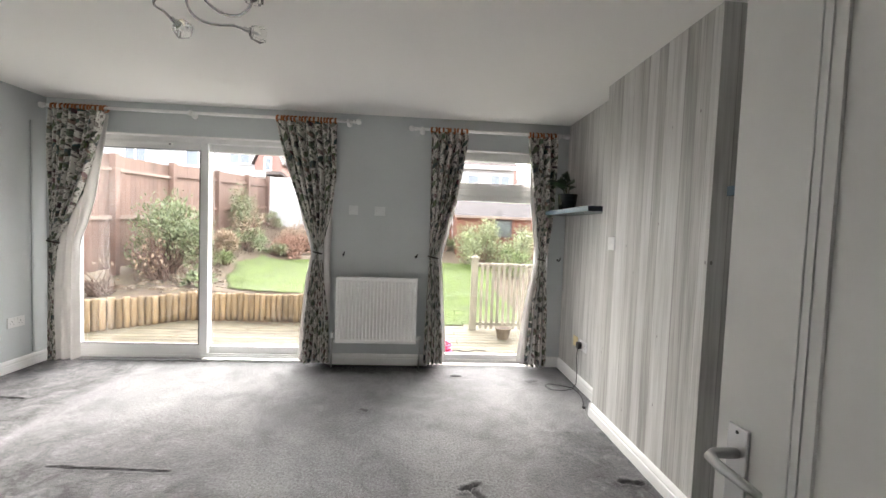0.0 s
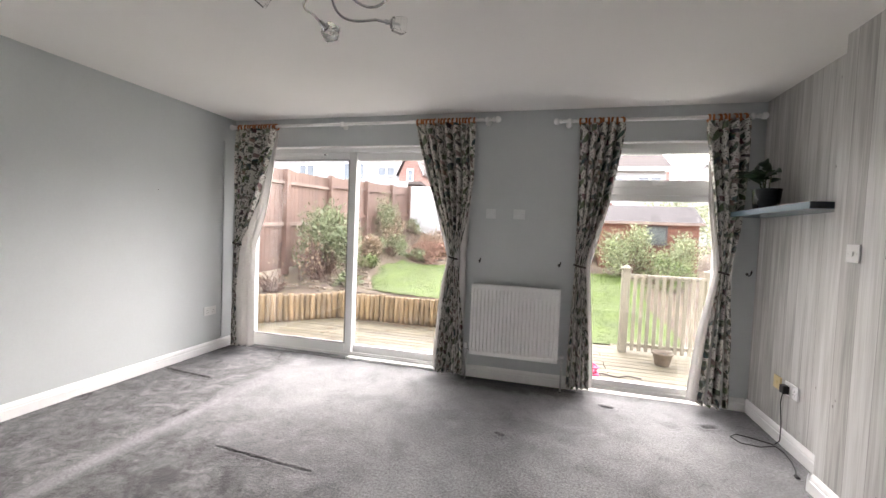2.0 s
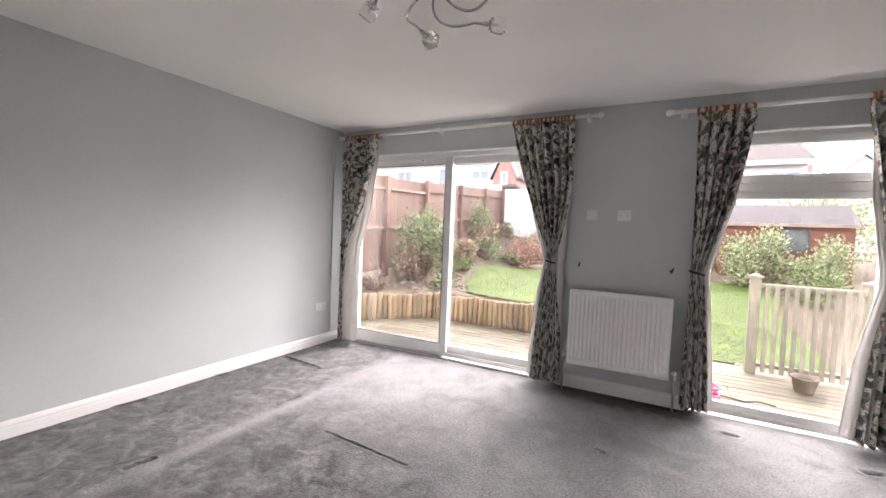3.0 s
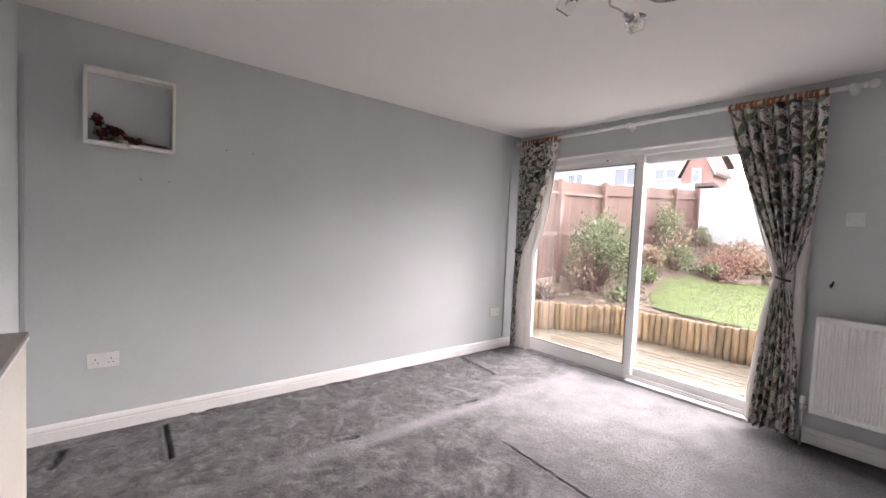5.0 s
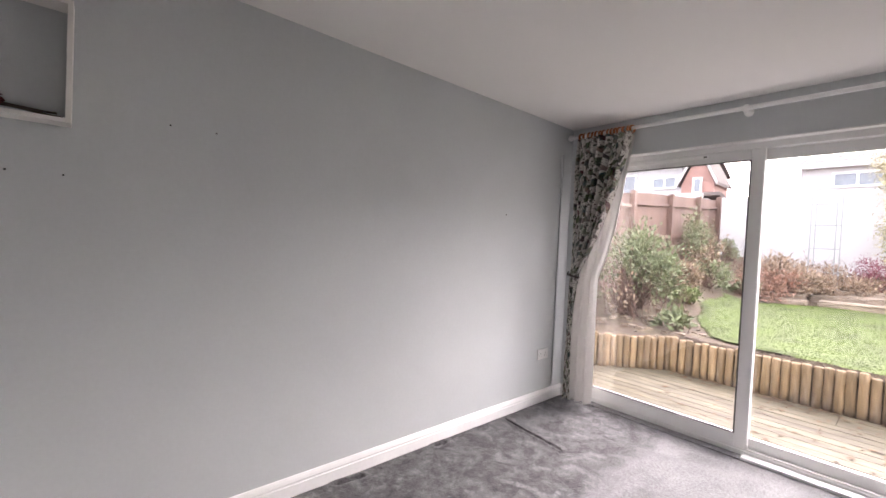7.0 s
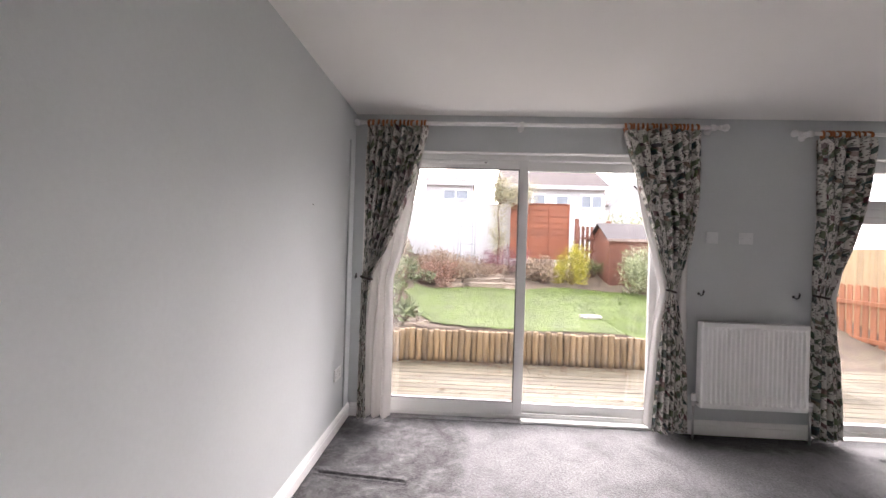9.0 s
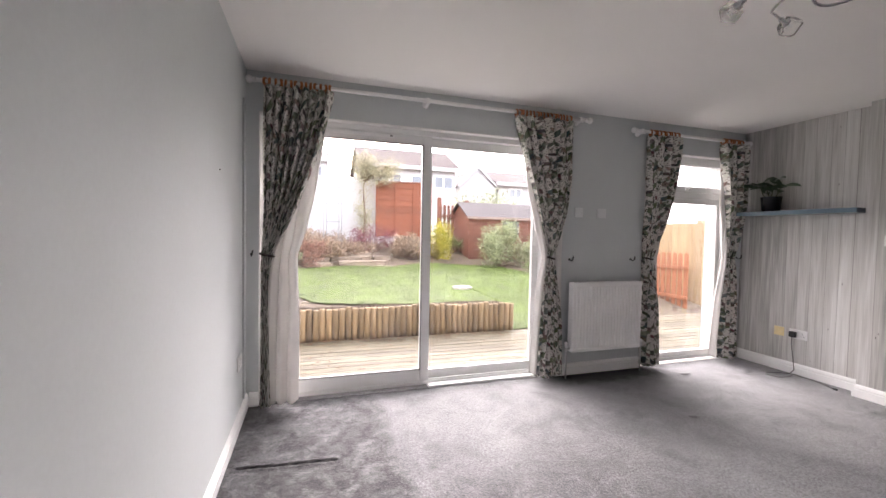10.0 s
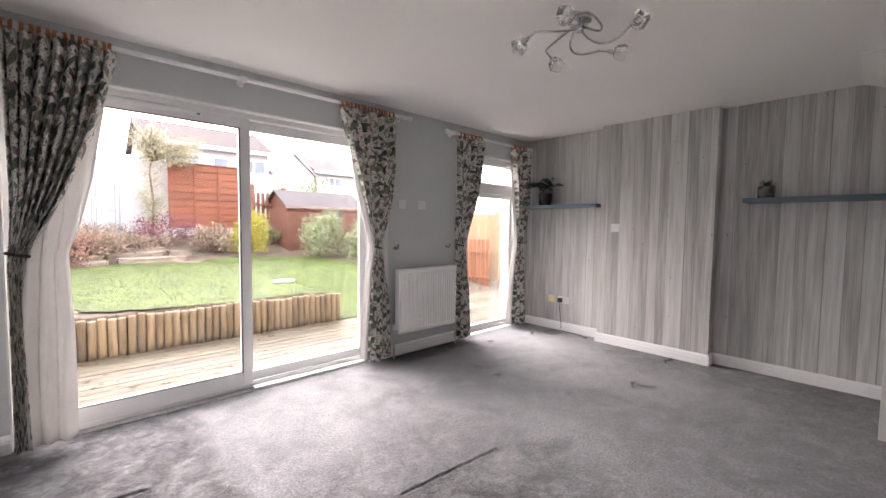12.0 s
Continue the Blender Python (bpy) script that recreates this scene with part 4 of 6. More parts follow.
def rubber_plant():
    x, y, z = -0.125, -0.36, 1.525
    p = thing("potted_plant", (x, y, z), "rubber plant with broad dark leaves in a black glazed pot", "plant")
    bm = bmesh.new()
    lathe(bm, (x, y, z), [(0.062, 0), (0.072, 0.004), (0.084, 0.135), (0.087, 0.14), (0.080, 0.141), (0.078, 0.125)], 28)
    part("pot", bm, M_POT, p, smooth=True)
    bm = bmesh.new()
    lathe(bm, (x, y, z), [(0.074, 0.112), (0.0775, 0.124), (0.03, 0.129)], 20)
    part("soil", bm, M_SOIL_POT, p)
    rng = random.Random(11)
    st = bmesh.new()
    leaves = []
    for s in range(4):
        bx, by = x + rng.uniform(-0.02, 0.02), y + (s - 1.5) * 0.02
        tx, ty, tz = bx - 0.02 + rng.uniform(-0.03, 0.02), by + (s - 1.5) * 0.05, z + 0.22 + 0.025 * (s % 2) + rng.uniform(0, 0.03)
        pts = [(bx, by, z + 0.115), ((bx + tx) / 2, (by + ty) / 2 + 0.005, z + 0.17), (tx, ty, tz)]
        tube(st, pts, [0.005, 0.004, 0.003], 7)
        for k in range(4):
            b = Vector(pts[0]).lerp(Vector(pts[2]), 0.45 + 0.55 * k / 3)
            a = math.radians((s * 4 + k) * 137.5)
            ln = rng.uniform(0.15, 0.20)
            e2 = b + Vector((math.cos(a) * ln * 0.6 - 0.04, math.sin(a) * ln, rng.uniform(-0.02, 0.075)))
            e2.x = min(e2.x, -0.012)
            leaves.append((b, e2, rng.uniform(0.052, 0.066)))
    part("stem", st, M_STEM, p, smooth=True)
    for b, e2, w in leaves:
        bm = bmesh.new()
        leaf_blade(bm, b, e2, w, Vector((-0.75 + 0.3 * math.sin(w * 900), -0.45 + 0.4 * math.cos(w * 700), 0.7)).normalized(), 0.25)
        part("leaf", bm, M_LEAF_DARK, p, smooth=True)


rubber_plant()


def small_succulent():
    x, y, z = -0.11, -2.50, 1.525
    p = thing("potted_succulent", (x, y, z), "small succulent in a silvery patterned glass pot", "plant")
    bm = bmesh.new()
    lathe(bm, (x, y, z), [(0.052, 0), (0.057, 0.004), (0.061, 0.045), (0.060, 0.10), (0.054, 0.10), (0.053, 0.08)], 28)
    part("pot", bm, M_MERCURY, p, smooth=True)
    part("saucer", boxes([((x - 0.045, y - 0.045, z + 0.0002), (x + 0.045, y + 0.045, z + 0.003))], 0.001), M_DARK, p)
    rng = random.Random(5)
    for k in range(26):
        a, el = rng.uniform(0, 6.28), rng.uniform(0.3, 1.4)
        b = Vector((x + 0.03 * math.cos(a) * rng.random(), y + 0.03 * math.sin(a) * rng.random(), z + 0.085))
        ln = rng.uniform(0.055, 0.085)
        bm = bmesh.new()
        leaf_blade(bm, b, b + Vector((math.cos(a) * math.cos(el), math.sin(a) * math.cos(el), math.sin(el))) * ln, 0.011)
        part("leaf", bm, M_SUCC, p)


M_MERCURY = mat("silvered_glass", (0.22, 0.22, 0.18), 0.25, 0.7, grain=(90, 0.35), stain=(25, 0.4), bump=(80, 0.3))
small_succulent()


# ---- open box frame with dried flowers ----
def box_frame():
    y0, y1, z0, z1, x0, x1 = -3.702, -3.28, 1.682, 2.098, XL + 0.0005, XL + 0.094
    o = thing("box_frame", (XL, (y0 + y1) / 2, z0), "open white wooden box frame hung on the wall", "wall frame")
    t = 0.015
    for nm, lo, hi in (("top_board", (x0, y0, z1 - t), (x1, y1, z1)), ("bottom_board", (x0, y0, z0), (x1, y1, z0 + t)), ("side_board", (x0, y0, z0 + t), (x1, y0 + t, z1 - t)), ("side_board", (x0, y1 - t, z0 + t), (x1, y1, z1 - t))):
        part(nm, boxes([(lo, hi)], 0.001), M_SHADOWBOX, o)
    bq = thing("dried_bouquet", (XL + 0.05, -3.5, z0 + t), "dried dark red roses and stems tied with cream ribbon", "dried flowers")
    rng = random.Random(8)
    bm = bmesh.new()
    for k in range(16):
        tube(bm, [(XL + 0.03 + rng.uniform(0, 0.04), -3.64 + rng.uniform(0, 0.05), z0 + 0.03 + rng.uniform(0, 0.1)), (XL + 0.05, -3.46, z0 + 0.03 + rng.uniform(0, 0.015)), (XL + 0.03 + rng.uniform(0, 0.04), -3.31 + rng.uniform(-0.03, 0.01), z0 + 0.017 + rng.uniform(0, 0.02))], 0.0018, 5)
    part("stems", bm, M_DRYSTEM, bq)
    for k in range(22):
        f = rng.random()
        c = Vector((XL + rng.uniform(0.02, 0.085), -3.655 + 0.20 * f, z0 + 0.03 + (1 - f) * rng.uniform(0.0, 0.12) + 0.01 * rng.random()))
        bm = bmesh.new()
        cream = k % 5 == 4
        for j in range(14):
            d = Vector((rng.gauss(0, 1), rng.gauss(0, 1), rng.gauss(0.2, 1))).normalized()
            leaf_blade(bm, c, c + d * rng.uniform(0.018, 0.034), 0.022, d.orthogonal().normalized(), 0.4)
        part("flower", bm, M_FLOWER_CREAM if cream else M_FLOWER_RED, bq)
    bm = bmesh.new()
    for k in range(7):
        a = k * 0.9
        leaf_blade(bm, (XL + 0.096, -3.52, z0 + 0.02), (XL + 0.108 + 0.015 * math.cos(a), -3.52 + 0.05 * math.sin(a), z0 - 0.005 + 0.035 * math.cos(a * 1.3)), 0.026)
    part("ribbon", bm, M_RIBBON, bq, "cream ribbon bow")


box_frame()


# ---- ceiling light ----
def ceiling_light():
    cx, cy = LIGHT
    o = thing("ceiling_light", (cx, cy, H), "chrome semi-flush ceiling light with five curved arms and ice-cube glass shades", "ceiling light")
    bm = bmesh.new()
    lathe(bm, (cx, cy, H), [(0.012, -0.075), (0.022, -0.07), (0.024, -0.032), (0.058, -0.028), (0.062, -0.022), (0.062, -0.001)], 28)
    part("ceiling_plate", bm, M_CHROME, o, smooth=True)
    for k in range(5):
        a0 = LIGHT_TURN + k * 2 * math.pi / 5
        pts = []
        for i in range(17):
            t = i / 16
            ang = a0 + 3.1 - 1.55 * t
            r = 0.02 + 0.25 * t ** 0.85
            z = H - 0.05 - 0.055 * math.sin(math.pi * min(1, t * 1.15)) ** 1 - 0.058 * t ** 2
            pts.append((cx + r * math.cos(ang), cy + r * math.sin(ang), z))
        bm = bmesh.new()
        tube(bm, pts, 0.006, 8)
        arm = part("arm", bm, M_CHROME, o, smooth=True)
        tip = Vector(pts[-1])
        dd = (tip - Vector(pts[-3])).normalized()
        q = dd.to_track_quat("Z", "Y").to_matrix().to_4x4()
        bm = bmesh.new()
        lathe(bm, (0, 0, 0), [(0.007, -0.012), (0.011, -0.01), (0.011, 0.018), (0.02, 0.022), (0.02, 0.028)], 14)
        bmesh.ops.transform(bm, matrix=Matrix.Translation(tip) @ q, verts=bm.verts)
        part("lampholder", bm, M_CHROME, arm, smooth=True)
        bm = bmesh.new()
        vs = box(bm, (-0.030, -0.030, 0.022), (0.030, 0.030, 0.088))
        for v in bm.verts:
            f = 1.3 if v.co.z > 0.05 else 0.95
            v.co.x *= f
            v.co.y *= f
        bmesh.ops.bevel(bm, geom=list(bm.edges), offset=0.009, segments=2, affect="EDGES")
        bmesh.ops.transform(bm, matrix=Matrix.Translation(tip) @ q @ pose(0, 0, 0, 0, 0, 30 * k), verts=bm.verts)
        part("glass_shade", bm, M_SHADE, arm)
        bm = bmesh.new()
        lathe(bm, (0, 0, 0), [(0.004, 0.028), (0.007, 0.035), (0.008, 0.06), (0.003, 0.068)], 10)
        bmesh.ops.transform(bm, matrix=Matrix.Translation(tip) @ q, verts=bm.verts)
        part("bulb", bm, M_PLASTIC, arm)


LIGHT, LIGHT_TURN = (-2.43, -2.04), 0.80
ceiling_light()


# ---- low boxed unit by the back wall, inner door ----
def low_unit():
    x0, x1, y1, z = -4.10, -2.35, -3.845, 0.78
    o = thing("low_boxing", ((x0 + x1) / 2, (YB + y1) / 2, 0), "low cream boxed-in unit with a grey wooden cap along the wall", "boxing")
    part("body", boxes([((x0 + 0.008, YB + 0.02, 0.0), (x1 - 0.008, y1 - 0.008, z - 0.02))], 0.002), M_CREAM, o)
    part("cap", boxes([((x0, YB + 0.001, z - 0.02), (x1, y1, z))], 0.003), M_CAP, o, "grey wooden cap board")
    part("edge_strip", boxes([((x0 + 0.01, y1 - 0.008, z - 0.032), (x1 - 0.01, y1 + 0.002, z - 0.0205))], 0.002), M_TRIM, o)


low_unit()


def inner_door():
    xf, y0, y1, zt = DOOR_X, YB + 0.02, DOOR_Y, 1.98
    o = thing("inner_door", (xf + 0.02, y0, 0.008), "white painted panel door standing open into the room", "door")
    st, t = 0.135, 0.036
    rails = [(0.008, 0.21), (zt - 0.115, zt)]
    bm = bmesh.new()
    box(bm, (xf, y0, 0.008), (xf + t, y0 + st, zt), 0.002)
    box(bm, (xf, y1 - st, 0.008), (xf + t, y1, zt), 0.002)
    for a, b in rails:
        box(bm, (xf + 0.0005, y0 + st, a), (xf + t - 0.0005, y1 - st, b))
    part("frame", bm, M_DOOR, o)
    for (a, b), (c, d) in zip(rails, rails[1:]):
        bm = bmesh.new()
        p0, p1, q0, q1 = y0 + st, y1 - st, b, c
        box(bm, (xf + 0.010, p0, q0), (xf + t - 0.010, p1, q1))
        pn = part("panel", bm, M_DOOR, o)
        bm = bmesh.new()
        for k, (w, h) in enumerate(((0.012, 0.002), (0.022, 0.006), (0.030, 0.0045))):
            frame_h = h
            for lo, hi in (((xf + frame_h, p0, q0), (xf + 0.0105, p0 + w, q1)), ((xf + frame_h, p1 - w, q0), (xf + 0.0105, p1, q1)), ((xf + frame_h, p0 + w, q0), (xf + 0.0105, p1 - w, q0 + w)), ((xf + frame_h, p0 + w, q1 - w), (xf + 0.0105, p1 - w, q1))):
                box(bm, lo, hi, 0.001)
        part("moulding", bm, M_DOOR, pn)
    hy, hz = y1 - 0.05, 0.965
    h = part("handle_plate", boxes([((xf - 0.006, hy - 0.021, hz - 0.115), (xf - 0.0003, hy + 0.021, hz + 0.045))], 0.003), M_SATIN, o, "satin chrome handle plate")
    bm = bmesh.new()
    tube(bm, [(xf - 0.004, hy, hz), (xf - 0.044, hy, hz), (xf - 0.058, hy - 0.010, hz), (xf - 0.062, hy - 0.035, hz - 0.001), (xf - 0.060, hy - 0.072, hz - 0.002), (xf - 0.056, hy - 0.102, hz - 0.004)], [0.009, 0.008, 0.0085, 0.008, 0.0075, 0.006], 12)
    part("lever", bm, M_SATIN, h, smooth=True)
    bm = bmesh.new()
    for dz in (0.035, -0.105):
        lathe(bm, (xf - 0.006, hy, hz + dz), [(0.003, -0.001), (0.003, 0.001)], 8, "x")
    part("screws", bm, M_DARK, h)


DOOR_X, DOOR_Y = -0.90, -3.22
inner_door()
structure("door_frame", boxes([((DX0 + 0.0, YB - 0.149, 0), (DX0 + 0.03, YB - 0.001, 2.03)), ((DX1 - 0.03, YB - 0.149, 0), (DX1, YB - 0.001, 2.03)), ((DX0 + 0.03, YB - 0.149, 2.0), (DX1 - 0.03, YB - 0.001, 2.03)),
                               ((DX0 - 0.06, YB, 0), (DX0 + 0.01, YB + 0.015, 2.09)), ((DX1 + 0.0, YB, 0), (DX1 + 0.06, YB + 0.015, 2.09)), ((DX0 + 0.01, YB, 2.02), (DX1, YB + 0.015, 2.09))], 0.002), M_TRIM, "white painted door lining and architrave")


# ---- garden ----
DZ = -0.07


def edge_y(x):
    """The line of the log edging, seen from above."""
    if x > -4.55:
        return 1.98
    return 1.98 - (-4.55 - x) * 0.98


def smooth(a, b, x):
    t = np.clip((x - a) / (b - a), 0, 1)
    return t * t * (3 - 2 * t)


def ground_z(x, y):
    x, y = np.asarray(x, float), np.asarray(y, float)
    line = np.where(x > -4.55, 1.98, 1.98 - (-4.55 - x) * 0.98)
    back = 0.27 + 0.20 * smooth(2, 6.5, y) + 0.45 * smooth(6.0, 8.5, y) + 0.2 * smooth(9, 30, y)
    back = back + 0.35 * smooth(-4.4, -5.8, x) * smooth(1.5, 4, y)
    high = np.where(y > line + 0.05, back, -0.25)
    low = np.where(y > 1.9, DZ - 0.03 + (back - DZ + 0.03) * smooth(1.8, 4.6, y), -0.25)
    f = smooth(-1.74, -1.60, x)
    z = high * (1 - f) + low * f
    return z


def ground():
    near_x = np.arange(-7.5, 4.51, 0.12)
    near_y = np.arange(0.3, 10.6, 0.12)
    xs = np.concatenate([[-1500, -300, -80, -30, -15, -10], near_x, [6, 9, 14, 25, 60, 300, 1500]])
    ys = np.concatenate([[-1500, -200, -30, -6], near_y, [12, 15, 20, 30, 60, 200, 800, 2500]])
    X, Y = np.meshgrid(xs, ys, indexing="ij")
    Z = ground_z(X, Y)
    rng = np.random.default_rng(2)
    soil = (X < -5.1) | (Y > 6.5) | ((X < -4.4) & (Y < 2.6))
    near = (X > -7.5) & (X < 4.5) & (Y > 2.1) & (Y < 10)
    Z = Z + np.where(near & soil, rng.normal(0, 0.022, X.shape), 0)
    Z = np.where(Y < 0, -0.4, Z)
    nx, ny = X.shape
    idx = np.arange(nx * ny).reshape(nx, ny)
    q = np.stack([idx[:-1, :-1], idx[1:, :-1], idx[1:, 1:], idx[:-1, 1:]], -1).reshape(-1, 4)
    me = bpy.data.meshes.new("ground")
    me.from_pydata(np.stack([X, Y, Z], -1).reshape(-1, 3).tolist(), [], q.tolist())
    me.materials.append(M_SOIL)
    me.shade_smooth()
    tagged(new("ground", me), "bare dark garden soil", kind="structure")


ground()


def lawn_inside(x, y):
    left = -4.95 + 0.36 * np.maximum(0, 4.1 - y) + 0.05 * np.sin(y * 5.2)
    far = 6.35 - 0.055 * (x + 1.5) ** 2 + 0.12 * np.sin(x * 3)
    right = 0.15 + 0.1 * np.sin(y * 3)
    front = np.where(x < -1.65, 2.24 + 0.38 * np.maximum(0, -3.5 - x) + 0.035 * np.sin(x * 5) + 0.02 * np.sin(x * 17), 1.95)
    return (x > left) & (y < far) & (x < right + 3.0 * (y < 3.2) * 0) & (y > front)


def lawn():
    xs, ys = np.arange(-5.2, 0.6, 0.05), np.arange(1.9, 6.8, 0.05)
    X, Y = np.meshgrid(xs, ys, indexing="ij")
    nx, ny = X.shape
    ok = lawn_inside(X, Y)
    idx = np.arange(nx * ny).reshape(nx, ny)
    q = np.stack([idx[:-1, :-1], idx[1:, :-1], idx[1:, 1:], idx[:-1, 1:]], -1)
    keep = ok[:-1, :-1] & ok[1:, :-1] & ok[1:, 1:] & ok[:-1, 1:]
    me = bpy.data.meshes.new("turf")
    Z = ground_z(X, Y) + 0.023
    me.from_pydata(np.stack([X, Y, Z], -1).reshape(-1, 3).tolist(), [], q[keep].tolist())
    me.materials.append(M_LAWN)
    me.shade_smooth()
    g = tagged(new("lawn", me), "lush green mown lawn", kind="stuff")
    rng = np.random.default_rng(7)
    n = 76000
    x, y = rng.uniform(-5.1, 0.5, n), rng.uniform(1.9, 6.6, n)
    m = lawn_inside(x, y)
    x, y = x[m], y[m]
    z = ground_z(x, y) + 0.02
    a, h, w = rng.uniform(0, 6.28, len(x)), rng.uniform(0.010, 0.022, len(x)), rng.uniform(0.002, 0.004, len(x))
    lx, ly = rng.normal(0, 0.02, len(x)), rng.normal(0, 0.02, len(x))
    p0 = np.stack([x - np.cos(a) * w, y - np.sin(a) * w, z], -1)
    p1 = np.stack([x + np.cos(a) * w, y + np.sin(a) * w, z], -1)
    p2 = np.stack([x + lx, y + ly, z + h], -1)
    v = np.stack([p0, p1, p2], 1).reshape(-1, 3)
    me = bpy.data.meshes.new("grass")
    me.from_pydata(v.tolist(), [], np.arange(len(v)).reshape(-1, 3).tolist())
    me.materials.append(M_GRASS)
    tagged(new("grass", me), "short green grass blades", kind="stuff")


lawn()


def deck():
    d = thing("decking", (-2, 1, DZ), "weathered pale timber decking with scattered dead leaves", "decking")
    d["kind"] = "structure"
    w, gap = 0.118, 0.007
    y = WT + 0.004
    k = 0
    rng = random.Random(3)
    while y < 2.6:
        x0, x1 = -6.4, 3.4
        if y + w > 0.0:
            left = -6.2 if y < 0.4 else max(-6.2, -4.55 - (1.98 - y) / 0.98)
            right = 3.4
            if y + w > 1.93:
                left = -0.72
            zt = DZ + rng.uniform(-0.0015, 0.0015)
            joint = rng.choice((-3.1, -1.9, -2.6, -0.9)) if left < -1 else 1.0
            bm = bmesh.new()
            box(bm, (left, y, zt - 0.028), (joint - 0.002, y + w, zt), 0.003)
            part("board", bm, M_DECK, d)
            bm = bmesh.new()
            box(bm, (joint + 0.002, y, zt - 0.028), (right, y + w, zt), 0.003)
            part("board", bm, M_DECK, d)
        y += w + gap
        k += 1
    part("joists", boxes([((-6.2, WT + 0.01, DZ - 0.12), (3.4, WT + 0.05, DZ - 0.03)), ((-4.4, 1.2, DZ - 0.12), (3.4, 1.24, DZ - 0.03)), ((-4.4, 1.84, DZ - 0.12), (3.4, 1.88, DZ - 0.03))]), M_LOG, d)


deck()


def log_edging():
    d = thing("log_edging", (-3.2, 1.98, DZ), "low wall of upright half-round logs edging the lawn", "log edging")
    rng = random.Random(9)
    x, y = -1.66, 1.98
    shapes = []
    for v in range(4):
        r = 0.038
        me = bpy.data.meshes.new("log")
        bm = bmesh.new()
        hgt = 0.42
        prof = [(r, 0), (r * 1.02, hgt * 0.3), (r * 0.97, hgt * 0.7), (r, hgt - 0.012), (r * 0.8, hgt)]
        lathe(bm, (0, 0, 0), prof, 10)
        for vv in bm.verts:
            vv.co.x += rng.uniform(-0.0015, 0.0015)
            vv.co.y += rng.uniform(-0.0015, 0.0015)
        bm.to_mesh(me)
        bm.free()
        me.materials.append(M_LOG)
        me.shade_smooth()
        shapes.append(me)
    while x > -6.2:
        ob = new("log", rng.choice(shapes))
        ob.parent = d
        ob.location = Vector((x, y + rng.uniform(-0.006, 0.006), DZ - 0.03)) - Vector(d.location)
        ob.rotation_euler = (rng.uniform(-0.02, 0.02), rng.uniform(-0.015, 0.015), rng.uniform(0, 6.28))
        ob.scale = (1, 1, rng.uniform(0.94, 1.03) * (1.0 if x < -2 else 0.97))
        if x > -4.55:
            x -= 0.077
            y = 1.98 + 0.012 * math.sin(x * 1.7)
        else:
            x -= 0.055
            y = edge_y(x)


log_edging()


def soil_lip():
    """Crumbs of earth and moss between the logs and the turf."""
    rng = np.random.default_rng(12)
    n = 3400
    x = rng.uniform(-4.6, -1.7, n)
    y = 2.02 + 0.012 * np.sin(x * 1.7) + rng.uniform(0, 1, n) ** 1.1 * (0.23 + 0.04 * np.sin(x * 5))
    z = ground_z(x, np.maximum(y, 2.14)) + 0.012 + rng.uniform(-0.012, 0.008, n)
    s = rng.uniform(0.007, 0.022, n)
    o = np.array([[1, 0, 0], [0, 1, 0], [-1, 0, 0], [0, -1, 0], [0, 0, 0.8], [0, 0, -0.8]])
    v = np.stack([x, y, z], -1)[:, None, :] + o[None] * s[:, None, None] * rng.uniform(0.6, 1.4, (n, 6, 1))
    f = np.array([[0, 1, 4], [1, 2, 4], [2, 3, 4], [3, 0, 4], [1, 0, 5], [2, 1, 5], [3, 2, 5], [0, 3, 5]])
    me = bpy.data.meshes.new("soil_crumbs")
    me.from_pydata(v.reshape(-1, 3).tolist(), [], (f[None] + np.arange(n)[:, None, None] * 6).reshape(-1, 3).tolist())
    me.materials.append(M_SOIL)
    tagged(new("soil_crumbs", me), "brown soil crumbs along the lawn edge", kind="stuff")


soil_lip()


def deck_leaves():
    rng = np.random.default_rng(12)
    bm = bmesh.new()
    for _ in range(330):
        if rng.random() < 0.55:
            x, y = rng.uniform(-4.5, -1.8), 1.93 - abs(rng.normal(0, 0.10))
        else:
            x, y = rng.uniform(-4.4, -1.2), rng.uniform(0.45, 1.9)
        a, s = rng.uniform(0, 6.28), rng.uniform(0.014, 0.034)
        c = Vector((x, y, DZ + 0.004))
        u, v = Vector((math.cos(a), math.sin(a), 0)) * s, Vector((-math.sin(a), math.cos(a), 0)) * s * 0.6
        vs = [bm.verts.new(p) for p in (c - u, c - v + Vector((0, 0, 0.006)), c + u, c + v + Vector((0, 0, 0.008)))]
        bm.faces.new(vs)
    tagged(part("fallen_leaves", bm, M_DRYLEAF), "brown dead leaves scattered on the decking", kind="stuff")


M_DRYLEAF = mat("dead_leaf", (0.14, 0.085, 0.045), 0.85, stain=(40, 0.3), vary=0.4)
deck_leaves()


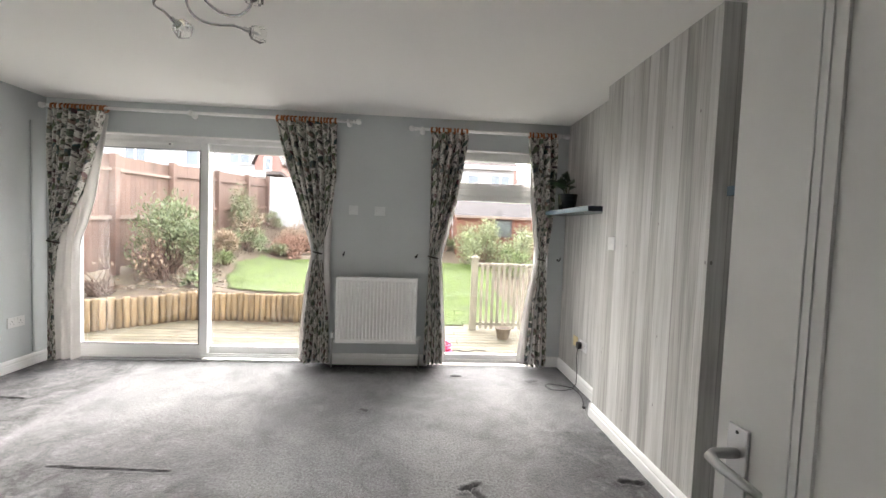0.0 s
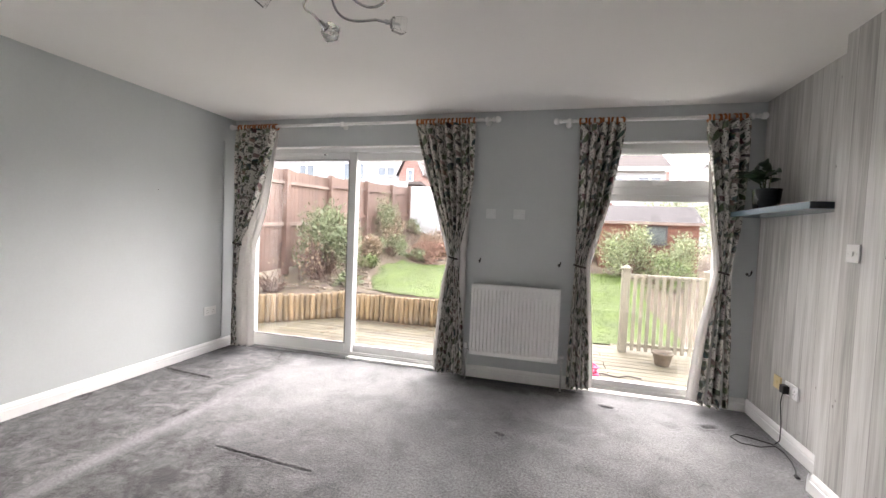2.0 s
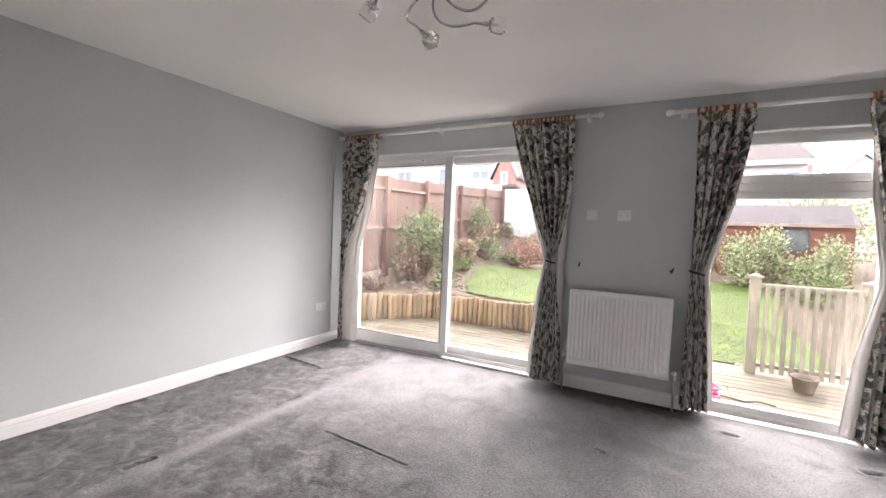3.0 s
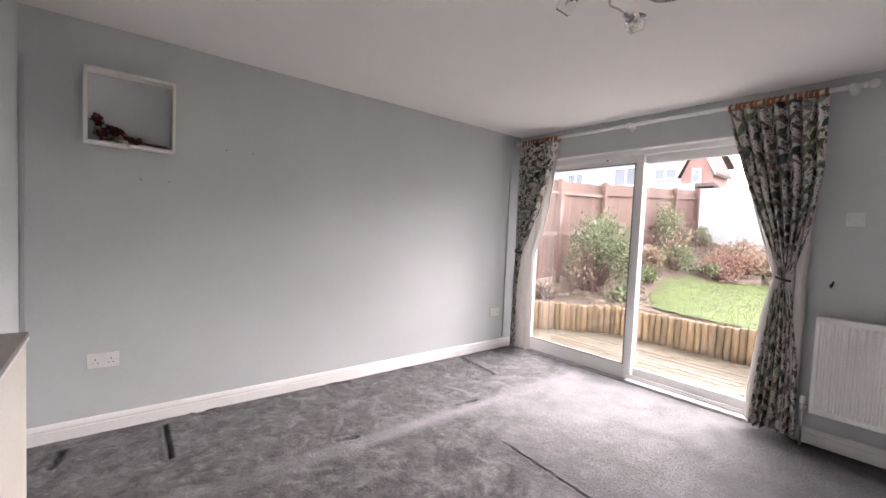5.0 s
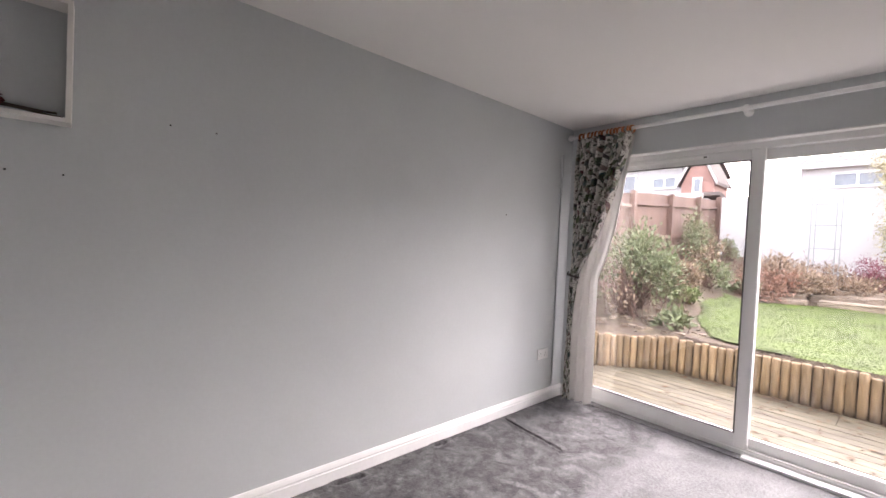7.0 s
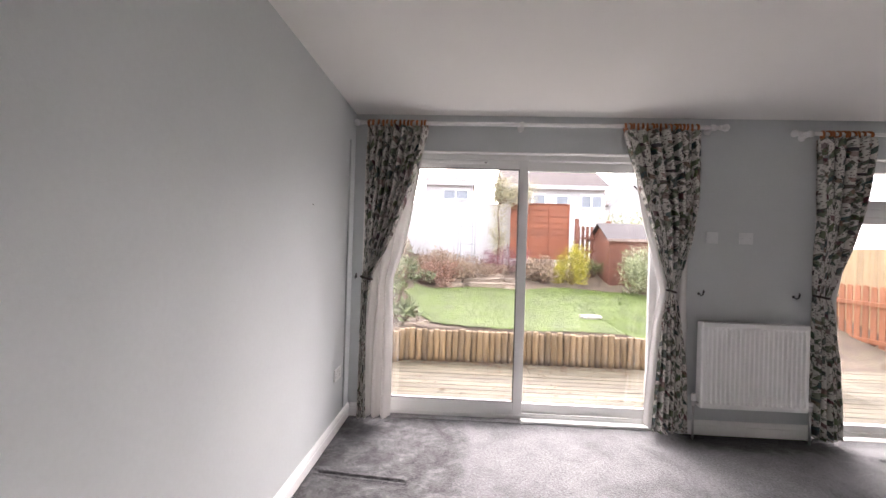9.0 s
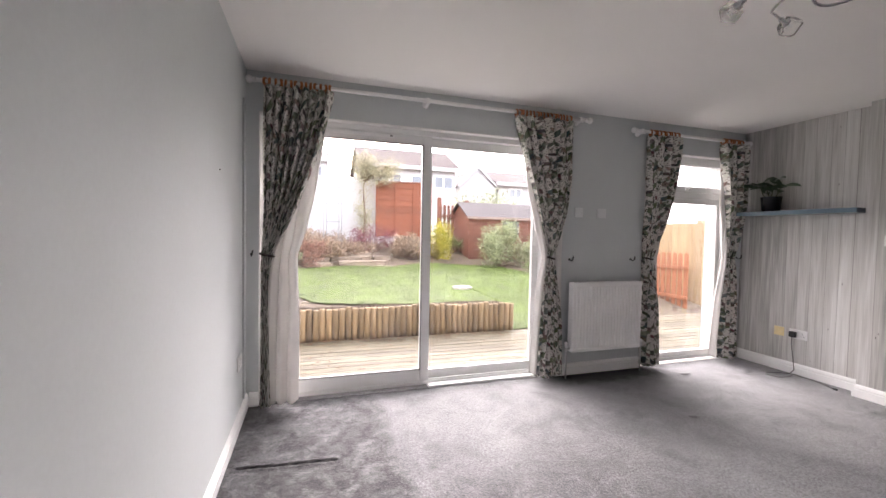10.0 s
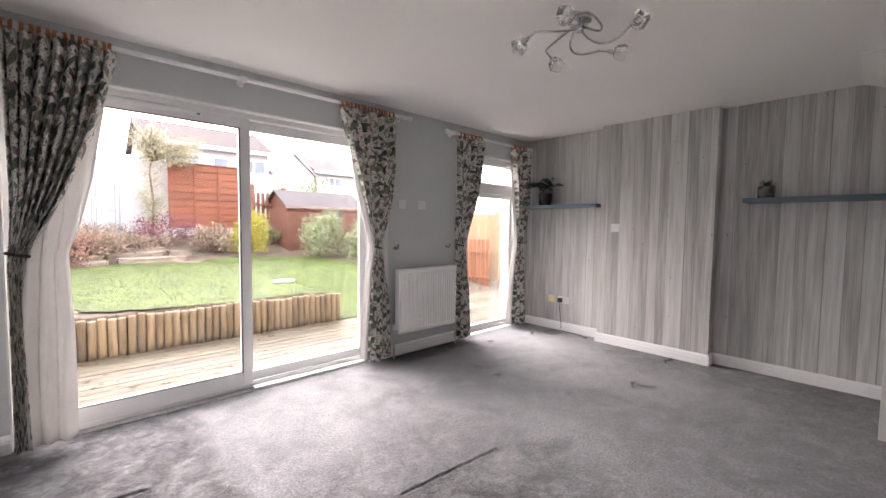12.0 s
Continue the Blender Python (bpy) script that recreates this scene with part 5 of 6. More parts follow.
# ---- fences ----
def boards_fence(name, a, b, height, board, gap, base, material, rail_m, rails, label, posts=(), picket=False, thick=0.016, rail_side=1):
    """Upright boards from a to b (plan points)."""
    a, b = Vector((*a, 0)), Vector((*b, 0))
    d = thing(name, (*((a + b) / 2).xy, float(base(0.5))), label, "fence")
    run = (b - a).length
    u = (b - a).normalized()
    nrm = Vector((-u.y, u.x, 0)) * rail_side
    n = int(run / (board + gap))
    rng = random.Random(name + str(n))
    ang = math.atan2(u.y, u.x)
    for i in range(n):
        s = (i + 0.5) * (board + gap)
        c = a + u * s
        z0 = float(base(s / run))
        h = height + rng.uniform(-0.008, 0.008)
        bm = bmesh.new()
        vs = box(bm, (-board / 2, -thick / 2, 0), (board / 2, thick / 2, h))
        if picket:
            for v in bm.verts:
                if v.co.z > h / 2:
                    v.co.z -= abs(v.co.x) * 0.5
            bmesh.ops.subdivide_edges(bm, edges=[e for e in bm.edges if abs(e.verts[0].co.x - e.verts[1].co.x) > board * 0.5 and e.verts[0].co.z > h / 2], cuts=1)
            for v in bm.verts:
                if abs(v.co.x) < 1e-4:
                    v.co.z = h
        bmesh.ops.transform(bm, matrix=Matrix.Translation((c.x, c.y, z0)) @ pose(0, 0, 0, 0, 0, math.degrees(ang)), verts=bm.verts)
        part("picket" if picket else "board", bm, material, d)
    for rz, rt in rails:
        bm = bmesh.new()
        z0, z1 = float(base(0)), float(base(1))
        pts = [(a + nrm * (thick / 2 + 0.001)), (b + nrm * (thick / 2 + 0.001))]
        w = nrm * 0.04
        vs = [bm.verts.new(p + o + Vector((0, 0, zz + rz + dz))) for p, zz in ((pts[0], z0), (pts[1], z1)) for o in (Vector(), w) for dz in (0, rt)]
        for f in ((0, 1, 3, 2), (4, 6, 7, 5), (0, 4, 5, 1), (2, 3, 7, 6), (1, 5, 7, 3), (0, 2, 6, 4)):
            bm.faces.new([vs[i] for i in f])
        part("rail", bm, rail_m, d)
    for s, ph in posts:
        c = a + u * s + nrm * 0.05
        z0 = float(base(s / run))
        part("post", boxes([((c.x - 0.05, c.y - 0.05, z0 - 0.1), (c.x + 0.05, c.y + 0.05, z0 + ph))], 0.006), material, d)
    return d


FX = -6.05
boards_fence("garden_fence", (FX, 0.4), (FX - 0.05, 4.15), 1.72, 0.11, 0.004, lambda t: 0.45 + 0.15 * t, M_FENCE, M_FENCE_RAIL, ((1.48, 0.05), (0.75, 0.06)), "dark brown boarded garden fence with weathered rails", posts=((0.6, 1.72), (2.2, 1.74), (3.7, 1.78)), rail_side=-1)
boards_fence("garden_fence", (FX - 0.05, 4.2), (FX, 8.9), 1.68, 0.11, 0.004, lambda t: 0.68 + 0.30 * t, M_FENCE, M_FENCE, ((1.45, 0.06), (0.8, 0.06)), "dark brown boarded garden fence with posts", posts=((1.6, 1.70), (3.2, 1.71), (4.6, 1.76)), rail_side=-1)

# white rendered wall at the back
def back_wall():
    d = thing("back_wall", (-4.3, 9.06, 0.9), "tall white rendered garden wall with a patchy surface", "garden wall")
    part("wall", boxes([((-6.0, 9.0, 0.6), (-1.0, 9.16, 2.74))], 0.01), M_RENDER, d)
    part("plinth", boxes([((-2.75, 8.74, 0.6), (-0.9, 8.998, 1.12))], 0.01), M_RENDER, d)
    return d


back_wall()


def lap_panel(x0, x1, y, z0, z1):
    d = thing("fence_panel", ((x0 + x1) / 2, y, z0), "red-brown overlapping board fence panel", "fence panel", "fence panels on the back wall")
    n = 9
    h = (z1 - z0) / n
    for i in range(n):
        bm = bmesh.new()
        za = z0 + i * h
        vs = [bm.verts.new(p) for p in ((x0, y, za), (x1, y, za), (x1, y - 0.028, za), (x0, y - 0.028, za), (x0, y, za + h), (x1, y, za + h), (x1, y - 0.008, za + h), (x0, y - 0.008, za + h))]
        for f in ((0, 1, 2, 3), (4, 7, 6, 5), (3, 2, 6, 7), (0, 4, 5, 1), (0, 3, 7, 4), (1, 5, 6, 2)):
            bm.faces.new([vs[k] for k in f])
        part("lap_board", bm, M_PANEL, d)
    for k in range(4):
        xx = x0 + (x1 - x0) * k / 3
        part("batten", boxes([((xx - 0.02, y - 0.045, z0), (xx + 0.02, y - 0.0285, z1))]), M_PANEL, d)
    part("capping", boxes([((x0 - 0.02, y - 0.05, z1 + 0.001), (x1 + 0.02, y + 0.01, z1 + 0.02))]), M_PANEL, d)


lap_panel(-2.56, -0.92, 8.70, 1.15, 2.74)
boards_fence("picket_fence", (-0.88, 8.0), (-0.05, 8.0), 1.15, 0.075, 0.045, lambda t: 0.93, M_SHED, M_SHED, ((0.12, 0.06), (0.45, 0.06), (0.80, 0.06)), "tall red-brown picket gate between fence and shed", posts=((0.0, 1.35), (0.83, 1.3)), picket=True, rail_side=-1)
boards_fence("picket_fence", (2.2, 2.5), (2.2, 4.9), 1.05, 0.085, 0.042, lambda t: DZ, M_ORANGE, M_ORANGE, ((0.2, 0.06), (0.75, 0.06)), "orange-stained picket fence by the decking", picket=True)
boards_fence("timber_fence", (2.7, 2.66), (2.7, 6.9), 1.62, 0.11, 0.003, lambda t: DZ, M_PINE, M_PINE, ((1.35, 0.06), (0.7, 0.06)), "tall new pale timber fence", posts=((0.1, 1.68), (1.9, 1.68), (3.7, 1.68)), rail_side=-1)


# ---- balustrade on the decking ----
def balustrade():
    x0, x1, y, zb = -0.62, 0.28, 1.72, DZ
    d = thing("balustrade", ((x0 + x1) / 2, y, zb), "weathered timber balustrade with square newel posts", "balustrade")
    for x in (x0, x1):
        p = part("post", boxes([((x - 0.045, y - 0.045, zb), (x + 0.045, y + 0.045, zb + 1.0))], 0.006), M_BALUSTER, d)
        bm = bmesh.new()
        box(bm, (x - 0.062, y - 0.062, zb + 1.0), (x + 0.062, y + 0.062, zb + 1.025), 0.004)
        lathe(bm, (x, y, zb + 1.025), [(0.055, 0), (0.03, 0.018), (0.005, 0.028)], 4)
        part("cap", bm, M_BALUSTER, p)
    part("handrail", boxes([((x0 + 0.046, y - 0.03, zb + 0.90), (x1 - 0.046, y + 0.03, zb + 0.945))], 0.006), M_BALUSTER, d)
    part("bottom_rail", boxes([((x0 + 0.046, y - 0.02, zb + 0.07), (x1 - 0.046, y + 0.02, zb + 0.11))], 0.004), M_BALUSTER, d)
    n = 10
    for i in range(n):
        x = x0 + 0.1 + (x1 - x0 - 0.2) * i / (n - 1)
        part("spindle", boxes([((x - 0.019, y - 0.058, zb + 0.03), (x + 0.019, y - 0.031, zb + 0.93))], 0.003), M_BALUSTER, d)


balustrade()


# ---- shed ----
def shed():
    x0, x1, y0, y1, zb, ze, zr = -0.38, 1.75, 6.9, 8.3, 0.45, 1.72, 2.12
    d = thing("garden_shed", ((x0 + x1) / 2, (y0 + y1) / 2, zb), "red-brown timber garden shed with a grey felt roof", "shed")
    body = part("wall", boxes([((x0 + 0.02, y0 + 0.02, zb - 0.1), (x1 - 0.02, y1 - 0.02, ze))]), M_SHED, d)
    n = 11
    h = (ze - zb) / n
    for i in range(n):
        part("board", boxes([((x0 - 0.001, y0 - 0.004, zb + i * h), (x1, y0 + 0.018, zb + (i + 1) * h - 0.016))], 0), M_SHED, body)
    ym = (y0 + y1) / 2
    bm = bmesh.new()
    for xx in (x0, x1 - 0.02):
        a = [bm.verts.new(p) for p in ((xx, y0 + 0.02, zb - 0.1), (xx, y1 - 0.02, zb - 0.1), (xx, y1 - 0.02, ze), (xx, ym, zr - 0.03), (xx, y0 + 0.02, ze))]
        c = [bm.verts.new(v.co + Vector((0.018, 0, 0))) for v in a]
        bm.faces.new(a[::-1])
        bm.faces.new(c)
        for i in range(5):
            bm.faces.new((a[i], a[(i + 1) % 5], c[(i + 1) % 5], c[i]))
    part("gable", bm, M_SHED, d)
    bm = bmesh.new()
    for s, ya in ((1, y0 - 0.1), (-1, y1 + 0.1)):
        zl = ze - 0.03
        vs = [bm.verts.new(p) for p in ((x0 - 0.08, ya, zl), (x1 + 0.08, ya, zl), (x1 + 0.08, ym, zr), (x0 - 0.08, ym, zr), (x0 - 0.08, ya, zl + 0.03), (x1 + 0.08, ya, zl + 0.03), (x1 + 0.08, ym, zr + 0.03), (x0 - 0.08, ym, zr + 0.03))]
        for f in ((0, 1, 2, 3), (4, 7, 6, 5), (0, 4, 5, 1), (2, 6, 7, 3), (0, 3, 7, 4), (1, 5, 6, 2)):
            bm.faces.new([vs[k] for k in f])
    part("roof", bm, M_FELT, d)
    part("fascia", boxes([((x0 - 0.08, y0 - 0.115, ze - 0.06), (x1 + 0.08, y0 - 0.101, ze + 0.005))]), M_FENCE_RAIL, d)
    w = part("window", boxes([((0.66, y0 - 0.02, 1.22), (1.05, y0 - 0.005, 1.6))]), M_SHED_GLASS, d, "dusty shed window")
    bm = bmesh.new()
    frame_rect(bm, 0.62, 1.09, 1.18, 1.64, 0.04, y0 - 0.032, y0 - 0.004, 0)
    part("window_frame", bm, M_FELT, w)


shed()


# ---- houses behind ----
def far_window(parent, x0, x1, z0, z1, y, n=2):
    w = part("window", boxes([((x0, y - 0.03, z0), (x1, y - 0.001, z1))]), M_GLASS_FAR, parent, "double-glazed window")
    bm = bmesh.new()
    t = 0.09
    frame_rect(bm, x0 - 0.03, x1 + 0.03, z0 - 0.03, z1 + 0.03, t, y - 0.08, y - 0.031, 0)
    for k in range(1, n):
        xx = x0 + (x1 - x0) * k / n
        box(bm, (xx - 0.05, y - 0.07, z0), (xx + 0.05, y - 0.031, z1))
    part("window_frame", bm, M_UPVC, w)


def house(name, x0, x1, y0, y1, zb, ze, zr, wall, label, gable=False, windows=(), chimney=None, over=0.4):
    d = thing(name, ((x0 + x1) / 2, (y0 + y1) / 2, zb), label, "house")
    part("wall", boxes([((x0, y0, zb), (x1, y1, ze))]), wall, d)
    bm = bmesh.new()
    if gable:
        xm = (x0 + x1) / 2
        prof = [((x0 - over, ze - 0.1), (xm, zr)), ((x1 + over, ze - 0.1), (xm, zr))]
        for (xa, za), (xb, zb2) in prof:
            vs = [bm.verts.new(p) for p in ((xa, y0 - over, za), (xb, y0 - over, zb2), (xb, y1 + over, zb2), (xa, y1 + over, za), (xa, y0 - over, za + 0.15), (xb, y0 - over, zb2 + 0.15), (xb, y1 + over, zb2 + 0.15), (xa, y1 + over, za + 0.15))]
            for f in ((0, 1, 2, 3), (4, 7, 6, 5), (0, 4, 5, 1), (2, 6, 7, 3), (0, 3, 7, 4), (1, 5, 6, 2)):
                bm.faces.new([vs[k] for k in f])
        g = bmesh.new()
        for yy in (y0 + 0.01, y1 - 0.2):
            a = [g.verts.new(p) for p in ((x0, yy, ze), (x1, yy, ze), (xm, yy, zr - 0.05))]
            c = [g.verts.new(v.co + Vector((0, 0.19, 0))) for v in a]
            g.faces.new(a)
            g.faces.new(c[::-1])
            for i in range(3):
                g.faces.new((a[i], c[i], c[(i + 1) % 3], a[(i + 1) % 3]))
        part("gable", g, wall, d)
        b2 = bmesh.new()
        for xa in (x0 - over, x1 + over):
            za = ze - 0.12
            vs = [b2.verts.new(p) for p in ((xa, y0 - over - 0.05, za), (xm, y0 - over - 0.05, zr - 0.02), (xm, y0 - over - 0.05, zr + 0.2), (xa, y0 - over - 0.05, za + 0.22), (xa, y0 - over - 0.005, za), (xm, y0 - over - 0.005, zr - 0.02), (xm, y0 - over - 0.005, zr + 0.2), (xa, y0 - over - 0.005, za + 0.22))]
            for f in ((0, 1, 2, 3), (4, 7, 6, 5), (0, 4, 5, 1), (2, 6, 7, 3), (0, 3, 7, 4), (1, 5, 6, 2)):
                b2.faces.new([vs[k] for k in f])
        part("bargeboard", b2, M_FAR_WHITE, d)
    else:
        ym = (y0 + y1) / 2
        for ya in (y0 - over, y1 + over):
            vs = [bm.verts.new(p) for p in ((x0 - over, ya, ze), (x1 + over, ya, ze), (x1 + over - 1.2 * HIP, ym, zr), (x0 - over + 1.2 * HIP, ym, zr), (x0 - over, ya, ze + 0.14), (x1 + over, ya, ze + 0.14), (x1 + over - 1.2 * HIP, ym, zr + 0.14), (x0 - over + 1.2 * HIP, ym, zr + 0.14))]
            for f in ((0, 1, 2, 3), (4, 7, 6, 5), (0, 4, 5, 1), (2, 6, 7, 3), (0, 3, 7, 4), (1, 5, 6, 2)):
                bm.faces.new([vs[k] for k in f])
        g = bmesh.new()
        for xx in (x0, x1 - 0.2):
            a = [g.verts.new(p) for p in ((xx, y0, ze - 0.02), (xx, y1, ze - 0.02), (xx, ym, zr - 0.1))]
            c = [g.verts.new(v.co + Vector((0.2, 0, 0))) for v in a]
            g.faces.new(a[::-1])
            g.faces.new(c)
            for i in range(3):
                g.faces.new((a[i], a[(i + 1) % 3], c[(i + 1) % 3], c[i]))
        part("gable", g, wall, d)
        part("gutter", boxes([((x0 - over, y0 - over - 0.12, ze - 0.12), (x1 + over, y0 - over - 0.002, ze + 0.12))]), M_FAR_WHITE, d)
    r = part("roof", bm, M_ROOF, d)
    if chimney:
        cx, cz = chimney
        part("chimney", boxes([((cx - 0.35, (y0 + y1) / 2 - 0.3, cz - 1.2), (cx + 0.35, (y0 + y1) / 2 + 0.3, cz))]), M_REDBRICK, r)
    for wx0, wx1, wz0, wz1, k in windows:
        far_window(d, wx0, wx1, wz0, wz1, y0, k)
    return d


HIP = 0
house("house", -1.4, 4.6, 22, 28, -1.0, 5.35, 6.9, M_FAR_WHITE, "white rendered house with a brown tiled roof", windows=((3.1, 4.4, 4.15, 4.95, 2), (-0.6, 1.0, 4.15, 4.95, 2), (1.6, 2.4, 4.2, 4.9, 1)), chimney=None, over=0.25)
house("house", 6.3, 9.4, 26, 36, -1.0, 4.9, 6.3, M_FAR_WHITE, "white gabled house with a brown roof", gable=True, windows=(), chimney=(6.6, 6.6), over=0.12)
house("house", 9.6, 16.0, 26, 33, -1.0, 5.2, 6.6, M_FAR_WHITE, "white house with a long brown roof", windows=((10.5, 11.6, 4.2, 4.9, 2), (13.0, 14.2, 4.2, 4.9, 2)))
house("house", -10.75, -9.27, 20, 22.2, -1.0, 4.75, 6.5, M_REDBRICK, "narrow steep-gabled red brick house", gable=True, windows=((-10.2, -9.82, 4.3, 5.05, 1),), over=0.15)
house("house", -6.6, -3.4, 24, 30, -1.0, 5.8, 6.7, M_FAR_WHITE, "white house end with a brown tiled roof", windows=((-5.4, -3.7, 4.75, 5.43, 2),), over=0.2)
house("house", -24.0, -10.85, 20.3, 27, -1.0, 6.0, 7.6, M_FAR_WHITE, "white-clad house with wide windows", windows=((-14.7, -13.2, 4.4, 5.5, 2), (-18.0, -16.8, 4.3, 5.4, 2), (-12.3, -11.1, 4.65, 5.25, 2)))
house("garage", -18.0, -8.2, 14.0, 17.0, -1.0, 3.35, 3.6, M_FAR_WHITE, "low white-trimmed garage roof behind the fence")


# ---- planting ----
M_PALESTONE = mat("pale_stone", (0.42, 0.40, 0.35), 0.85, grain=(15, 0.2), stain=(3, 0.2), bump=(20, 0.5))
M_LEAF_RUST = mat("rust_leaf", (0.33, 0.19, 0.14), 0.8, stain=(5, 0.25), vary=0.35)
M_LEAF_SAGE = mat("sage_leaf", (0.20, 0.235, 0.125), 0.65, stain=(5, 0.2), vary=0.4)


def bush(name, c, r, material, leaves, leaf, label, seed, category="shrub", twigs=26, up=0.5, clumps=9, long=1.0, squash=1.0):
    c = np.array(c, float)
    z0 = float(ground_z(c[0], c[1]))
    base = Vector((c[0], c[1], z0))
    d = thing(name, base, label, category)
    rng = np.random.default_rng(seed)
    bm = bmesh.new()
    R = np.array(r)
    heads = []
    for k in range(clumps):
        a = rng.uniform(0, 2 * np.pi)
        f = np.sqrt(rng.uniform(0, 1))
        heads.append(np.array([c[0] + R[0] * 0.85 * f * np.cos(a), c[1] + R[1] * 0.85 * f * np.sin(a), z0 + R[2] * rng.uniform(0.25, 0.92) * (1 - 0.35 * f)]))
    for k in range(twigs):
        h = heads[k % clumps] + rng.normal(0, 0.22, 3) * R * 0.6
        h[2] = max(h[2], z0 + 0.08)
        s = base + Vector((rng.normal(0, 0.05), rng.normal(0, 0.05), -0.03))
        mid = s.lerp(Vector(h), 0.5) + Vector((rng.normal(0, 0.04), rng.normal(0, 0.04), 0.04))
        tube(bm, [s, mid, Vector(h)], [0.012, 0.007, 0.003], 5, caps=False)
    part("branches", bm, M_TWIG, d)
    n = leaves
    hi = rng.integers(0, clumps, n)
    H2 = np.array(heads)[hi]
    dirs = rng.normal(0, 1, (n, 3))
    dirs /= np.linalg.norm(dirs, axis=1)[:, None]
    rad = rng.uniform(0.1, 1.0, n) ** 0.5 * rng.uniform(0.7, 1.5, n)
    P = H2 + dirs * rad[:, None] * R * np.array([0.36, 0.36, 0.28])
    P[:, 2] = np.maximum(P[:, 2], z0 + 0.03)
    ax = dirs * 0.7 + np.array([0, 0, up]) + rng.normal(0, 0.45, (n, 3))
    ax /= np.linalg.norm(ax, axis=1)[:, None]
    sd = np.cross(ax, rng.normal(0, 1, (n, 3)))
    sd /= np.linalg.norm(sd, axis=1)[:, None]
    L = leaf * rng.uniform(0.7, 1.3, n)[:, None] * long
    Wd = leaf * 0.32 * rng.uniform(0.8, 1.2, n)[:, None]
    a0, a1, a2, a3 = P, P + ax * L * 0.5 + sd * Wd, P + ax * L, P + ax * L * 0.5 - sd * Wd
    v = np.stack([a0, a1, a2, a3], 1).reshape(-1, 3) - np.array(base)
    me = bpy.data.meshes.new("foliage")
    me.from_pydata(v.tolist(), [], np.arange(len(v)).reshape(-1, 4).tolist())
    me.materials.append(material)
    f = new("foliage", me)
    f.parent = d
    f["kind"] = "stuff"
    return d


bush("shrub", (-5.42, 2.95), (0.58, 0.48, 1.22), M_LEAF_SAGE, 3600, 0.05, "large grey-green leafy shrub in the border", 1, clumps=19, twigs=90, long=1.3)
bush("dry_plant", (-5.6, 1.75), (0.3, 0.5, 0.6), M_LEAF_DRY, 30, 0.05, "thin twiggy shrub against the brown fence", 41, twigs=60, long=1.3, category="plant")
bush("dry_plant", (-5.35, 2.55), (0.35, 0.4, 0.85), M_LEAF_DRY, 110, 0.05, "bare brown winter twigs beside the shrub", 42, twigs=80, long=1.3, category="plant")
bush("dry_plant", (-5.5, 6.2), (0.4, 0.9, 0.95), M_LEAF_DRY, 450, 0.05, "tall bare winter stems by the fence", 43, twigs=110, long=1.3, category="plant")
bush("dry_plant", (-4.85, 6.1), (0.30, 0.28, 0.28), M_LEAF_SAGE, 500, 0.05, "fresh green leaves at the lawn edge", 44, long=1.4, category="plant")
bush("shrub", (-5.45, 4.9), (0.35, 0.4, 0.5), M_LEAF_SAGE, 500, 0.055, "straggly green shrub by the fence", 3)
bush("shrub", (-5.25, 5.6), (0.40, 0.4, 0.5), M_LEAF_SAGE, 1200, 0.05, "pale green low shrub", 4)
bush("dry_plant", (-4.05, 6.8), (0.5, 0.4, 0.62), M_LEAF_DRY, 2600, 0.05, "brown dried perennial clump", 5, long=1.5, category="plant")
bush("dry_plant", (-4.6, 7.3), (0.6, 0.5, 0.6), M_LEAF_DRY, 1800, 0.05, "rust-brown dried perennial clump", 6, long=1.6, category="plant")
bush("heather", (-2.80, 7.5), (0.60, 0.42, 0.76), M_LEAF_PURPLE, 2600, 0.035, "rounded shrub with purple winter leaves", 7)
bush("dry_plant", (-1.95, 7.0), (0.50, 0.40, 0.62), M_LEAF_DRY, 2300, 0.045, "tan dried grassy shrub", 8, long=1.8, category="plant")
bush("yellow_shrub", (-1.30, 6.9), (0.40, 0.38, 1.06), M_LEAF_YELLOW, 4200, 0.04, "bright yellow evergreen shrub", 9, clumps=14)
bush("shrub", (0.10, 6.0), (0.62, 0.50, 1.15), M_LEAF_PALE, 5000, 0.05, "variegated pale green shrub before the shed", 10, clumps=15)
bush("shrub", (1.0, 5.9), (0.60, 0.45, 0.92), M_LEAF_PALE, 3200, 0.05, "pale leafy shrub before the shed", 11)
bush("shrub", (-0.62, 7.4), (0.3, 0.3, 0.45), M_LEAF_GREEN, 900, 0.04, "small dark shrub by the gate", 12)
bush("shrub", (0.55, 4.7), (0.5, 0.4, 0.55), M_LEAF_GREEN, 1500, 0.045, "low shrub beside the balustrade", 13)
bush("dry_plant", (-4.75, 2.6), (0.22, 0.2, 0.30), M_LEAF_SAGE, 130, 0.08, "clump of strappy green leaves", 14, long=1.7, twigs=4, category="plant")
bush("shrub", (-5.1, 4.0), (0.2, 0.35, 0.26), M_LEAF_GREEN, 600, 0.05, "low bright green ground plant", 15)
bush("dry_plant", (-5.35, 4.4), (0.3, 0.5, 0.45), M_LEAF_DRY, 1500, 0.045, "low brown winter plants in the border", 31, long=1.6, category="plant")
bush("dry_plant", (-4.5, 6.35), (0.5, 0.4, 0.62), M_LEAF_RUST, 1700, 0.045, "rust-red dried plant clump", 32, long=1.5, category="plant")
bush("dry_plant", (-3.35, 7.3), (0.55, 0.4, 0.5), M_LEAF_DRY, 1500, 0.045, "brown dried grasses above the rockery", 33, long=1.8, category="plant")
bush("shrub", (-5.75, 6.6), (0.3, 0.7, 1.45), M_LEAF_SAGE, 1900, 0.05, "climbing greenery on the brown fence", 34, clumps=14)
